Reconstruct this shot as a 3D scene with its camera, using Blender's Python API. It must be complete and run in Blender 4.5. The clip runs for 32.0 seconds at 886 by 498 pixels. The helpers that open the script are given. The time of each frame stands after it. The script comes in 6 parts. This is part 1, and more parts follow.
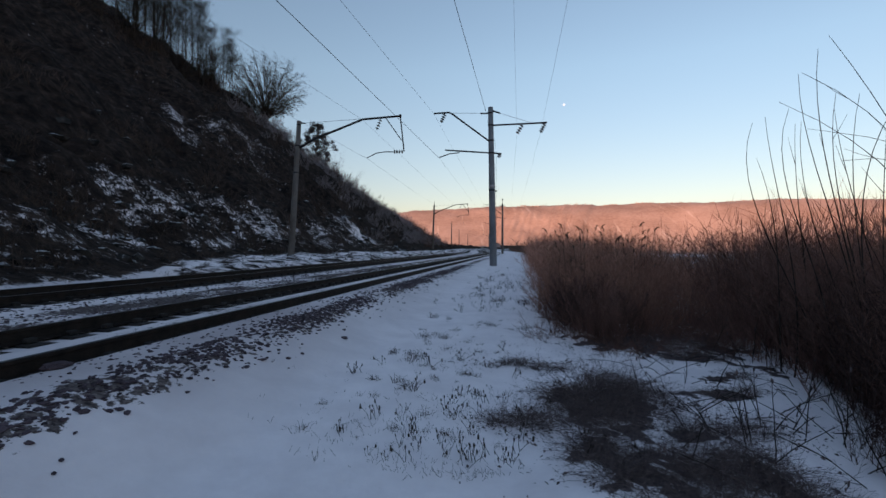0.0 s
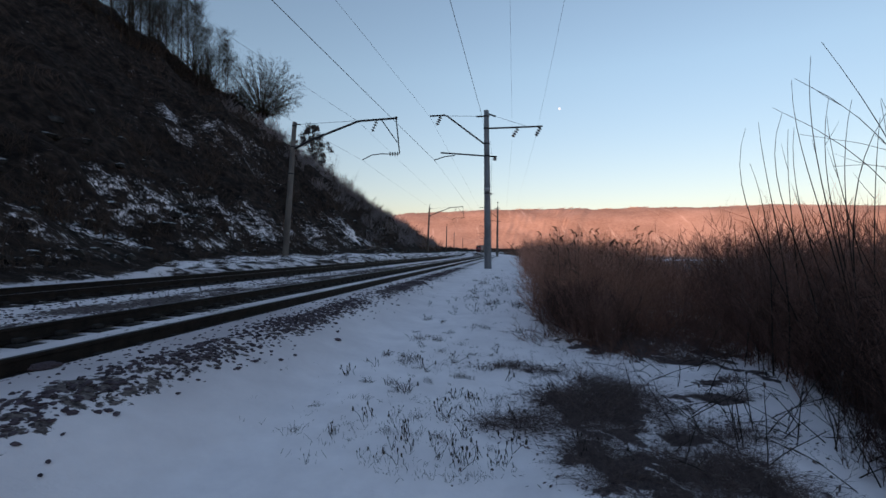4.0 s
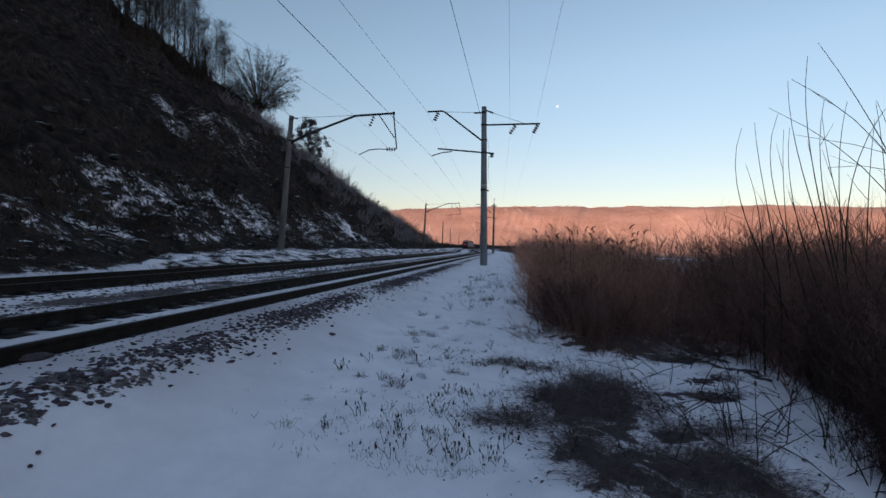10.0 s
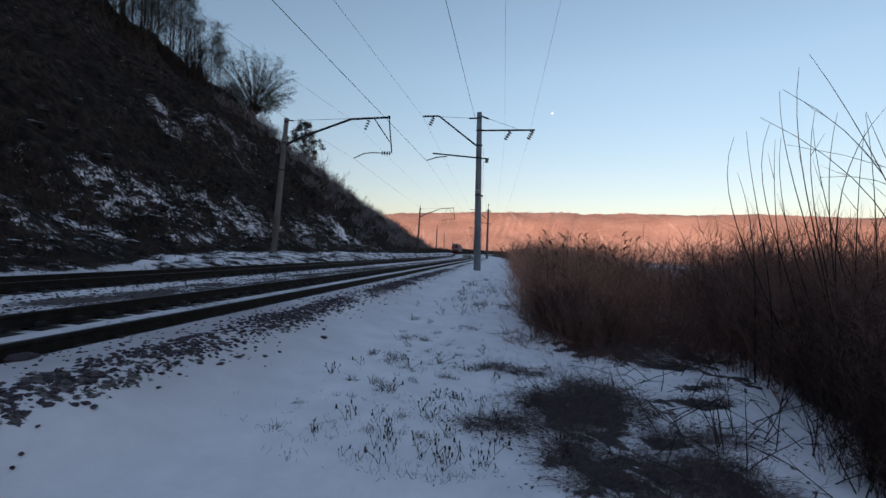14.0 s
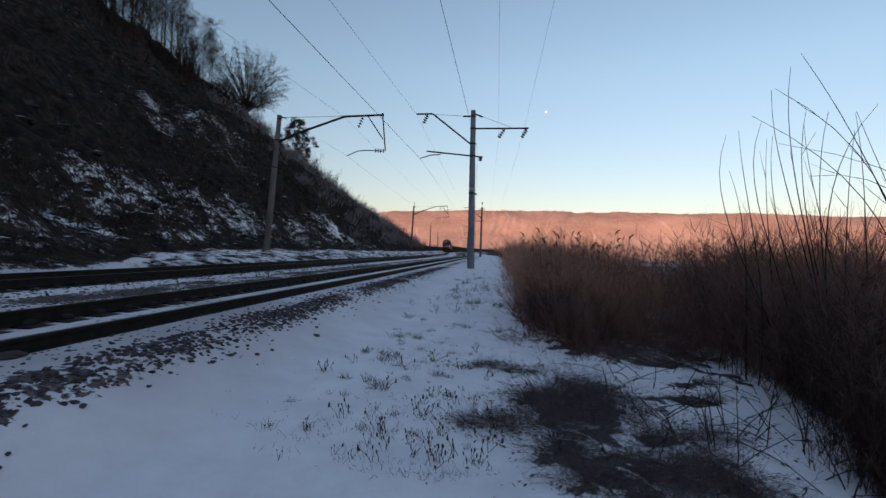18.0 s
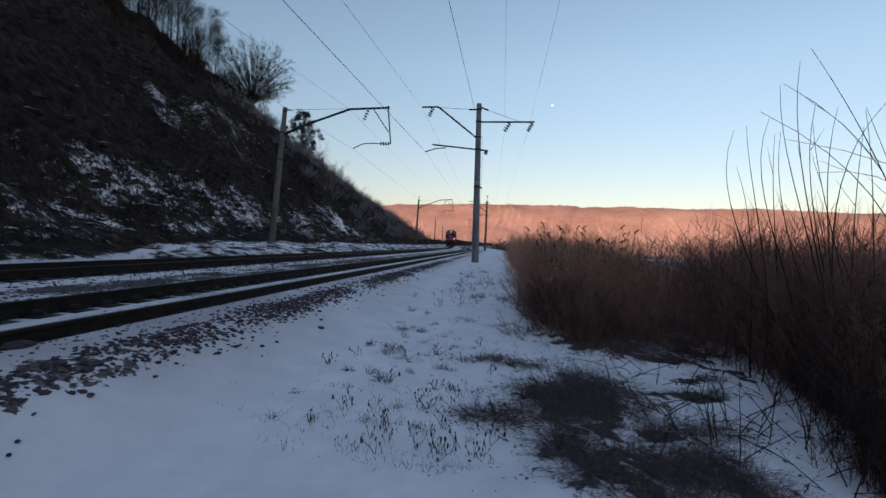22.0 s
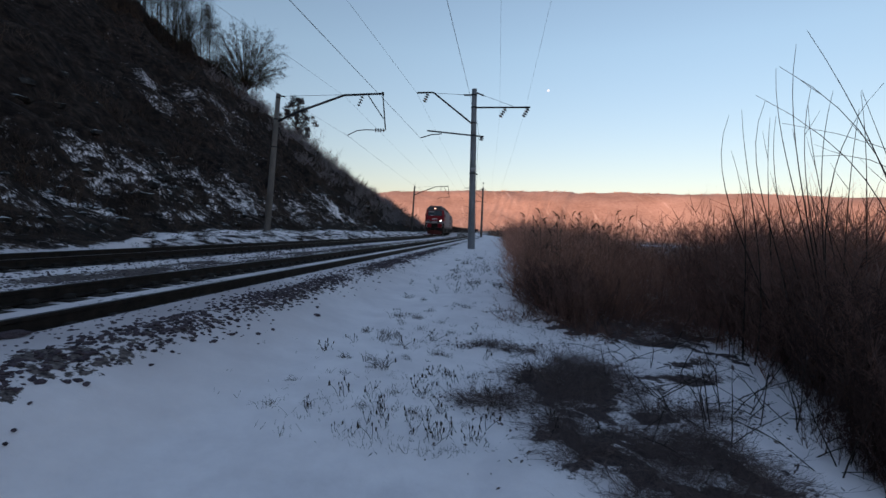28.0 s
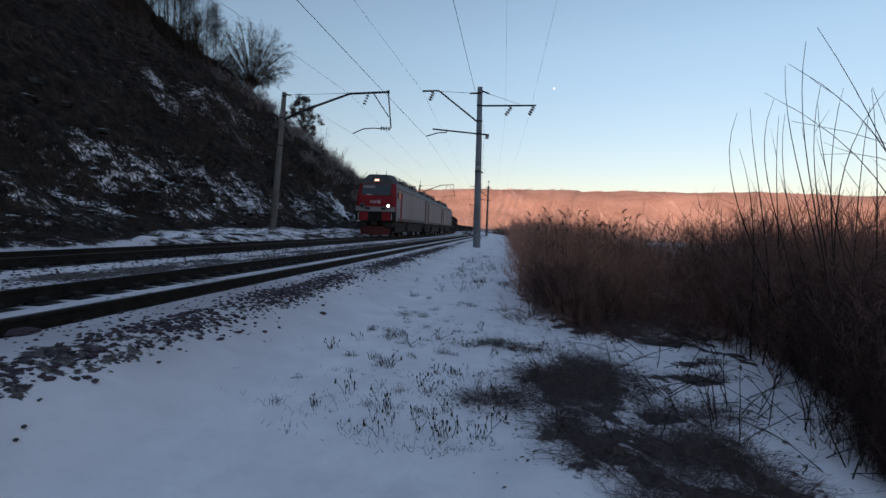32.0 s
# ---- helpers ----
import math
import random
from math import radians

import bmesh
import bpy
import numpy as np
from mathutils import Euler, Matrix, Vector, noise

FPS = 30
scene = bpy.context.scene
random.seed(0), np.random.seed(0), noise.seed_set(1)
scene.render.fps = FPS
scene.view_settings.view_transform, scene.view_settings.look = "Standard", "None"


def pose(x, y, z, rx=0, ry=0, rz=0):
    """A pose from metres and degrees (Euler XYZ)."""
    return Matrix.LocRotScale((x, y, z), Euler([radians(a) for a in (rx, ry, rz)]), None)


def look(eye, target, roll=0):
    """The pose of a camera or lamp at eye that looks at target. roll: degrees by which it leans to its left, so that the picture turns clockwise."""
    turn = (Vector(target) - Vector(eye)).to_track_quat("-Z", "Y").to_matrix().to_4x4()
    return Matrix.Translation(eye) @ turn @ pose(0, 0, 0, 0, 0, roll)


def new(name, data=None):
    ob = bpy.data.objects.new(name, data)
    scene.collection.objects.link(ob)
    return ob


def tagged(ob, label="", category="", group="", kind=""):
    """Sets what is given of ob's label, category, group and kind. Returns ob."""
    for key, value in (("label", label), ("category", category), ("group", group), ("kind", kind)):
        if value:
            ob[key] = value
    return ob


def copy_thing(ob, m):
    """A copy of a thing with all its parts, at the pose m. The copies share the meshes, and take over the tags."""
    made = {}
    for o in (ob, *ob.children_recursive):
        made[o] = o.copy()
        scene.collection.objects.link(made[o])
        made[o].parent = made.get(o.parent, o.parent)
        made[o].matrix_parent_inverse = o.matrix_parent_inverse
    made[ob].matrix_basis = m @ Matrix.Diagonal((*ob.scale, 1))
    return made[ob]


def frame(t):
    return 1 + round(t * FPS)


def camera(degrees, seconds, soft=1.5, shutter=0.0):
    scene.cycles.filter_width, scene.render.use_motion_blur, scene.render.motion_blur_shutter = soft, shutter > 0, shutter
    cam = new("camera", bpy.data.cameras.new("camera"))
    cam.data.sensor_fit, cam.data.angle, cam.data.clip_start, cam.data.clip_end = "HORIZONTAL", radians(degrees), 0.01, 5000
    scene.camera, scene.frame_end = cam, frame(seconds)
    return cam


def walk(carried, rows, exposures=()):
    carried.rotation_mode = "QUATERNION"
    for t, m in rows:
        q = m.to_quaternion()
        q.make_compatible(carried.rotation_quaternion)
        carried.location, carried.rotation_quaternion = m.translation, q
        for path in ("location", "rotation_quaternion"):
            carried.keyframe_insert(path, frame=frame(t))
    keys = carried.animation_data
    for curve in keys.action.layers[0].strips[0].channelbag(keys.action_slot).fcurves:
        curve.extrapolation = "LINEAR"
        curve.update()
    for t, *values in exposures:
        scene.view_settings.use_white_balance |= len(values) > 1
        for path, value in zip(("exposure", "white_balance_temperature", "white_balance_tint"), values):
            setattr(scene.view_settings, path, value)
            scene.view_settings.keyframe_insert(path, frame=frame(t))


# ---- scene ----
EYE = Vector((0.0, 0.0, 1.55))
# seconds, drift of the eye (x, y, z), turn to the right, tilt up and lean in degrees: a hand-held camera on one spot
CAM_ROWS = [
    (0, 0, 0, 0, 0, -0.114, 0), (0.5, 0, 0.003, -0.002, 0.114, -0.451, -0.267), (1, 0, 0.007, -0.005, 0.486, -0.276, -0.588),
    (1.5, -0.001, 0.012, -0.007, 0.698, 0.075, -0.601), (2, 0, 0.015, -0.009, 0.753, 0.181, -0.512),
    (2.5, 0.001, 0.016, -0.009, 0.926, 0.184, -0.464), (3, 0.003, 0.014, -0.007, 0.653, -0.017, -0.373),
    (3.5, 0.004, 0.012, -0.006, 0.671, 0.201, -0.358), (5.5, 0.011, 0.005, -0.008, 0.241, -0.008, -0.892),
    (6, 0.01, 0.008, -0.01, 0.647, -0.503, -1.243), (6.5, 0.01, 0.013, -0.012, 0.895, -0.373, -1.865),
    (7, 0.01, 0.017, -0.014, 1.172, -0.262, -1.937), (7.5, 0.009, 0.019, -0.014, 1.282, -0.216, -2.012),
    (8, 0.009, 0.018, -0.013, 1.223, -0.261, -1.911), (8.5, 0.009, 0.015, -0.011, 1.133, -0.316, -1.432),
    (9, 0.01, 0.012, -0.01, 0.811, 0.047, -1.126), (9.5, 0.012, 0.012, -0.011, 0.889, 0.027, -1.028),
    (10, 0.014, 0.012, -0.013, 1.077, -0.237, -1.173), (10.5, 0.015, 0.012, -0.014, 0.764, -0.238, -0.821),
    (11, 0.017, 0.012, -0.015, 0.856, -0.311, -0.945), (11.5, 0.019, 0.015, -0.016, 0.991, -0.312, -1.087),
    (12, 0.019, 0.018, -0.018, 1.303, -0.195, -1.232), (12.5, 0.019, 0.021, -0.02, 1.519, -0.03, -1.205),
    (13, 0.019, 0.022, -0.02, 1.896, 0.171, -1.545), (13.5, 0.019, 0.021, -0.02, 1.842, 0.208, -1.895),
    (14, 0.02, 0.019, -0.02, 1.8, 0.341, -1.94), (14.5, 0.021, 0.017, -0.019, 2.067, 0.093, -2.073),
    (16.5, 0.019, 0.023, -0.023, 2.072, 0.304, -1.968), (17, 0.02, 0.025, -0.023, 2.149, 0.085, -1.99),
    (17.5, 0.021, 0.028, -0.023, 2.354, 0.187, -1.937), (18, 0.023, 0.031, -0.024, 2.555, 0.143, -2.005),
    (18.5, 0.024, 0.034, -0.025, 2.296, 0.397, -1.658), (19, 0.024, 0.035, -0.026, 2.463, 0.529, -1.767),
    (19.5, 0.024, 0.034, -0.026, 2.375, 0.336, -1.773), (20, 0.025, 0.033, -0.025, 2.426, 0.317, -1.922),
    (20.5, 0.026, 0.03, -0.024, 1.914, -0.433, -1.723), (21, 0.027, 0.027, -0.022, 2.04, -0.766, -1.575),
    (21.5, 0.026, 0.025, -0.02, 2.082, -0.933, -2.26), (22, 0.026, 0.024, -0.019, 2.039, -0.643, -2.465),
    (22.5, 0.027, 0.025, -0.018, 1.728, -0.666, -2.2), (23, 0.029, 0.026, -0.018, 1.889, -0.863, -1.383),
    (23.5, 0.029, 0.026, -0.018, 2.023, -1.088, -1.358), (24, 0.03, 0.024, -0.017, 2.158, -1.523, -1.412),
    (24.5, 0.03, 0.023, -0.017, 1.982, -1.622, -1.562), (25, 0.03, 0.023, -0.017, 2.045, -1.713, -1.563),
    (25.5, 0.03, 0.023, -0.018, 2.214, -1.967, -1.734), (27.5, 0.037, 0.029, -0.022, 2.242, -2.038, -1.904),
    (28, 0.039, 0.029, -0.023, 2.536, -2.18, -2.062), (28.5, 0.04, 0.03, -0.024, 2.622, -2.128, -2.174),
    (29, 0.042, 0.031, -0.024, 2.725, -2.362, -2.109), (29.5, 0.042, 0.033, -0.024, 2.809, -2.272, -2.009),
    (30, 0.041, 0.034, -0.024, 2.98, -2.04, -1.916), (30.5, 0.039, 0.034, -0.024, 2.468, -1.765, -1.976),
    (31, 0.036, 0.033, -0.023, 2.45, -1.919, -1.978), (31.5, 0.033, 0.033, -0.023, 2.292, -2.104, -2.005),
    (32, 0.032, 0.032, -0.022, 1.928, -2.387, -2.123),
]


def cam_pose(dx, dy, dz, turn, tilt, lean):
    return (Matrix.Translation(EYE + Vector((dx, dy, dz))) @ Matrix.Rotation(-radians(turn), 4, "Z") @ Matrix.Rotation(radians(tilt), 4, "X")
            @ Matrix.Rotation(radians(lean), 4, "Y") @ Matrix.Rotation(radians(90), 4, "X"))


cam = camera(85.0, 32.0, soft=1.5)
walk(cam, [(row[0], cam_pose(*row[1:])) for row in CAM_ROWS], [(0, 0.78, 6680, 21), (32, 0.78, 6680, 21)])

# ---- light: a low sun behind the hill, the valley floor in the hill's shade ----
SUN_AZ, SUN_EL = radians(217), radians(8.0)
world = bpy.data.worlds.new("sky")
scene.world = world
world.use_nodes = True
wn = world.node_tree.nodes
sky = wn.new("ShaderNodeTexSky")
sky.sky_type = "NISHITA"
sky.sun_disc = False
sky.sun_elevation, sky.sun_rotation = SUN_EL, SUN_AZ
sky.air_density, sky.dust_density, sky.ozone_density = 1.0, 0.1, 1.2
# a low belt of dusk haze all round the horizon dims and warms the sky there
wl = world.node_tree.links
toward, height = wn.new("ShaderNodeTexCoord"), wn.new("ShaderNodeSeparateXYZ")
haze, dim = wn.new("ShaderNodeValToRGB"), wn.new("ShaderNodeMix")
haze.color_ramp.elements[0].color = (0.50, 0.445, 0.53, 1)
haze.color_ramp.elements[1].position, haze.color_ramp.elements[1].color = 1.0, (1.0, 1.02, 0.985, 1)
middle = haze.color_ramp.elements.new(0.10)
middle.color = (0.64, 0.608, 0.648, 1)
haze.color_ramp.elements.new(0.34).color = (0.865, 0.885, 0.86, 1)
dim.data_type, dim.blend_type = "RGBA", "MULTIPLY"
dim.inputs[0].default_value = 1.0
wl.new(toward.outputs["Generated"], height.inputs[0]), wl.new(height.outputs["Z"], haze.inputs[0])
wl.new(sky.outputs[0], dim.inputs[6]), wl.new(haze.outputs[0], dim.inputs[7])
wl.new(dim.outputs[2], wn["Background"].inputs[0])
wn["Background"].inputs[1].default_value = 0.15
sun = new("sun", bpy.data.lights.new("sun", "SUN"))
sun.data.energy, sun.data.angle, sun.data.color = 5.0, radians(0.5), (1.0, 0.585, 0.40)
sun_from = Vector((math.sin(SUN_AZ) * math.cos(SUN_EL), math.cos(SUN_AZ) * math.cos(SUN_EL), math.sin(SUN_EL)))
sun.matrix_world = look(sun_from * 200, (0, 0, 0))


# ---- materials ----
def shader(name, rough=0.8, metal=0.0):
    m = bpy.data.materials.new(name)
    m.use_nodes = True
    b = m.node_tree.nodes["Principled BSDF"]
    b.inputs["Roughness"].default_value, b.inputs["Metallic"].default_value = rough, metal
    b.inputs["Specular IOR Level"].default_value = 0.5 if rough < 0.6 else 0.12
    return m, m.node_tree.nodes, m.node_tree.links, b


def ramp(nodes, stops):
    r = nodes.new("ShaderNodeValToRGB")
    e = r.color_ramp.elements
    while len(e) < len(stops):
        e.new(0.5)
    for k, (pos, col) in zip(e, stops):
        k.position, k.color = pos, (*col, 1)
    return r


def noise_tex(nodes, links, scale, detail=4.0, rough=0.6, coord="Object", stretch=None):
    tc = nodes.new("ShaderNodeTexCoord")
    tex = nodes.new("ShaderNodeTexNoise")
    tex.inputs["Scale"].default_value, tex.inputs["Detail"].default_value = scale, detail
    tex.inputs["Roughness"].default_value = rough
    src = tc.outputs[coord]
    if stretch:
        mp = nodes.new("ShaderNodeMapping")
        mp.inputs["Scale"].default_value = stretch
        links.new(src, mp.inputs["Vector"])
        src = mp.outputs["Vector"]
    links.new(src, tex.inputs["Vector"])
    return tex


def bump(nodes, links, height, b, strength, distance):
    n = nodes.new("ShaderNodeBump")
    n.inputs["Strength"].default_value, n.inputs["Distance"].default_value = strength, distance
    links.new(height, n.inputs["Height"])
    links.new(n.outputs[0], b.inputs["Normal"])


def mottled(name, dark, light, scale=3.0, rough=0.85, metal=0.0, grain=40.0, relief=0.01, stretch=None, vary=0.0):
    """Two scales of noise between two colours, with a fine relief; vary: how much each object differs in brightness."""
    m, nodes, links, b = shader(name, rough, metal)
    big, fine = noise_tex(nodes, links, scale, 3, 0.6, stretch=stretch), noise_tex(nodes, links, grain, 4, 0.7, stretch=stretch)
    mix = nodes.new("ShaderNodeMix")
    mix.inputs[0].default_value = 0.4
    links.new(big.outputs[0], mix.inputs[2]), links.new(fine.outputs[0], mix.inputs[3])
    r = ramp(nodes, [(0.36, dark), (0.64, light)])
    links.new(mix.outputs[0], r.inputs[0])
    out = r.outputs[0]
    if vary:
        info = nodes.new("ShaderNodeObjectInfo")
        mr = nodes.new("ShaderNodeMapRange")
        mr.inputs[3].default_value, mr.inputs[4].default_value = 1 - vary, 1 + vary
        links.new(info.outputs["Random"], mr.inputs[0])
        hsv = nodes.new("ShaderNodeHueSaturation")
        links.new(out, hsv.inputs["Color"]), links.new(mr.outputs[0], hsv.inputs["Value"])
        out = hsv.outputs[0]
    links.new(out, b.inputs["Base Color"])
    bump(nodes, links, fine.outputs[0], b, 0.5, relief)
    return m


def glow(name, colour, strength):
    m, nodes, links, b = shader(name, 0.4)
    b.inputs["Base Color"].default_value = (*colour, 1)
    b.inputs["Emission Color"].default_value, b.inputs["Emission Strength"].default_value = (*colour, 1), strength
    return m


def ground_material():
    """Snow that gives way to gravel where 'gravel' is high and to dark brush and rock where 'wild' is high."""
    m, nodes, links, b = shader("snowy_ground", 0.9)
    b.inputs["Specular IOR Level"].default_value = 0.03
    fine, mid, big = noise_tex(nodes, links, 9, 5, 0.65), noise_tex(nodes, links, 1.6, 5, 0.65), noise_tex(nodes, links, 0.16, 6, 0.62)
    snow = ramp(nodes, [(0.35, (0.83, 0.758, 0.785)), (0.65, (0.95, 0.875, 0.90))])
    links.new(mid.outputs[0], snow.inputs[0])
    stone = noise_tex(nodes, links, 26, 3, 0.6)
    gravel = ramp(nodes, [(0.35, (0.042, 0.034, 0.036)), (0.62, (0.17, 0.138, 0.132))])
    links.new(stone.outputs[0], gravel.inputs[0])
    leaf = noise_tex(nodes, links, 24, 6, 0.75)
    litter = ramp(nodes, [(0.36, (0.036, 0.029, 0.033)), (0.58, (0.12, 0.092, 0.094)), (0.72, (0.34, 0.28, 0.28))])
    links.new(leaf.outputs[0], litter.inputs[0])
    brush = ramp(nodes, [(0.36, (0.013, 0.0105, 0.0105)), (0.55, (0.033, 0.0245, 0.0215)), (0.72, (0.075, 0.053, 0.043))])
    links.new(mid.outputs[0], brush.inputs[0])

    def mask(attr, noise_out, soft, gain=1.0):
        wide = nodes.new("ShaderNodeMath")
        wide.operation = "MULTIPLY_ADD"
        wide.inputs[1].default_value, wide.inputs[2].default_value = gain, 0.5 - 0.5 * gain
        links.new(noise_out, wide.inputs[0])
        noise_out = wide.outputs[0]
        a = nodes.new("ShaderNodeAttribute")
        a.attribute_name = attr
        add = nodes.new("ShaderNodeMath")
        links.new(a.outputs["Fac"], add.inputs[0]), links.new(noise_out, add.inputs[1])
        r = ramp(nodes, [(0.5, (0, 0, 0)), (0.5 + soft, (1, 1, 1))])
        half = nodes.new("ShaderNodeMath")
        half.operation, half.inputs[1].default_value = "MULTIPLY", 0.5
        links.new(add.outputs[0], half.inputs[0]), links.new(half.outputs[0], r.inputs[0])
        return r.outputs[0]

    def over(base, top, fac):
        x = nodes.new("ShaderNodeMix")
        x.data_type = "RGBA"
        links.new(fac, x.inputs[0]), links.new(base, x.inputs[6]), links.new(top, x.inputs[7])
        return x.outputs[2]

    blend = nodes.new("ShaderNodeMix")
    blend.inputs[0].default_value = 0.68
    patch = noise_tex(nodes, links, 1.5, 5, 0.62, stretch=(0.9, 0.9, 1.9))
    links.new(big.outputs[0], blend.inputs[2]), links.new(patch.outputs[0], blend.inputs[3])
    # dusty snow colour that also carries the painted vignette close to the eye
    grime_vignette, dull_snow = nodes.new("ShaderNodeAttribute"), nodes.new("ShaderNodeRGB")
    grime_vignette.attribute_name = "grime_vignette"
    dull_snow.outputs[0].default_value = (0.44, 0.375, 0.39, 1)
    col = over(over(snow.outputs[0], dull_snow.outputs[0], grime_vignette.outputs["Fac"]), gravel.outputs[0], mask("gravel", fine.outputs[0], 0.03, 1.5))
    ragged = nodes.new("ShaderNodeMix")
    ragged.inputs[0].default_value = 0.6
    links.new(mid.outputs[0], ragged.inputs[2]), links.new(fine.outputs[0], ragged.inputs[3])
    col = over(col, litter.outputs[0], mask("litter", ragged.outputs[0], 0.03, 1.8))
    col = over(col, brush.outputs[0], mask("wild", blend.outputs[0], 0.2, 3.6))
    twiggy = noise_tex(nodes, links, 4.2, 5, 0.62, stretch=(1.6, 1.6, 0.6))
    col = over(col, brush.outputs[0], mask("wild", twiggy.outputs[0], 0.2, 3.2))
    links.new(col, b.inputs["Base Color"])
    # fine relief of the snow, coarse relief of the brushwood
    wild = nodes.new("ShaderNodeAttribute")
    wild.attribute_name = "wild"
    coarse = nodes.new("ShaderNodeMath")
    coarse.operation, coarse.use_clamp = "MULTIPLY", True
    links.new(wild.outputs["Fac"], coarse.inputs[0]), links.new(patch.outputs[0], coarse.inputs[1])
    total = nodes.new("ShaderNodeMath")
    total.operation, total.inputs[1].default_value = "MULTIPLY_ADD", 0.03
    scaled = nodes.new("ShaderNodeMath")
    scaled.operation, scaled.inputs[1].default_value = "MULTIPLY", 0.55
    links.new(coarse.outputs[0], scaled.inputs[0])
    links.new(fine.outputs[0], total.inputs[0]), links.new(scaled.outputs[0], total.inputs[2])
    bump(nodes, links, total.outputs[0], b, 0.6, 1.0)
    return m


def ledge_material():
    """Dark rock with snow lying on what faces up."""
    m, nodes, links, b = shader("snowy_rock", 0.85)
    n = noise_tex(nodes, links, 2.5, 5, 0.65)
    rock_col = ramp(nodes, [(0.35, (0.010, 0.009, 0.009)), (0.65, (0.05, 0.045, 0.042))])
    links.new(n.outputs[0], rock_col.inputs[0])
    geo, sep = nodes.new("ShaderNodeNewGeometry"), nodes.new("ShaderNodeSeparateXYZ")
    links.new(geo.outputs["Normal"], sep.inputs[0])
    add = nodes.new("ShaderNodeMath")
    links.new(sep.outputs["Z"], add.inputs[0]), links.new(n.outputs[0], add.inputs[1])
    half = nodes.new("ShaderNodeMath")
    half.operation, half.inputs[1].default_value = "MULTIPLY", 0.5
    links.new(add.outputs[0], half.inputs[0])
    lie = ramp(nodes, [(0.68, (0, 0, 0)), (0.76, (1, 1, 1))])
    links.new(half.outputs[0], lie.inputs[0])
    x = nodes.new("ShaderNodeMix")
    x.data_type = "RGBA"
    x.inputs[7].default_value = (0.52, 0.53, 0.55, 1)
    links.new(lie.outputs[0], x.inputs[0]), links.new(rock_col.outputs[0], x.inputs[6])
    links.new(x.outputs[2], b.inputs["Base Color"])
    bump(nodes, links, n.outputs[0], b, 0.6, 0.08)
    return m


def far_wood_material():
    """Sunlit leafless woods on a far slope, with pale streaks of bare cliff."""
    m, nodes, links, b = shader("leafless_far_wood", 0.95)
    big, fine = noise_tex(nodes, links, 0.012, 4, 0.55), noise_tex(nodes, links, 0.16, 5, 0.7)
    mix = nodes.new("ShaderNodeMix")
    mix.inputs[0].default_value = 0.45
    links.new(big.outputs[0], mix.inputs[2]), links.new(fine.outputs[0], mix.inputs[3])
    wood = ramp(nodes, [(0.36, (0.26, 0.165, 0.125)), (0.64, (0.43, 0.30, 0.245))])
    links.new(mix.outputs[0], wood.inputs[0])
    streak = noise_tex(nodes, links, 0.085, 4, 0.6, stretch=(1, 0.03, 0.22))
    bare = ramp(nodes, [(0.60, (0, 0, 0)), (0.70, (0.42, 0.42, 0.42))])
    links.new(streak.outputs[0], bare.inputs[0])
    x = nodes.new("ShaderNodeMix")
    x.data_type = "RGBA"
    x.inputs[7].default_value = (0.62, 0.50, 0.43, 1)
    links.new(bare.outputs[0], x.inputs[0]), links.new(wood.outputs[0], x.inputs[6])
    links.new(x.outputs[2], b.inputs["Base Color"])
    bump(nodes, links, fine.outputs[0], b, 0.4, 0.8)
    return m


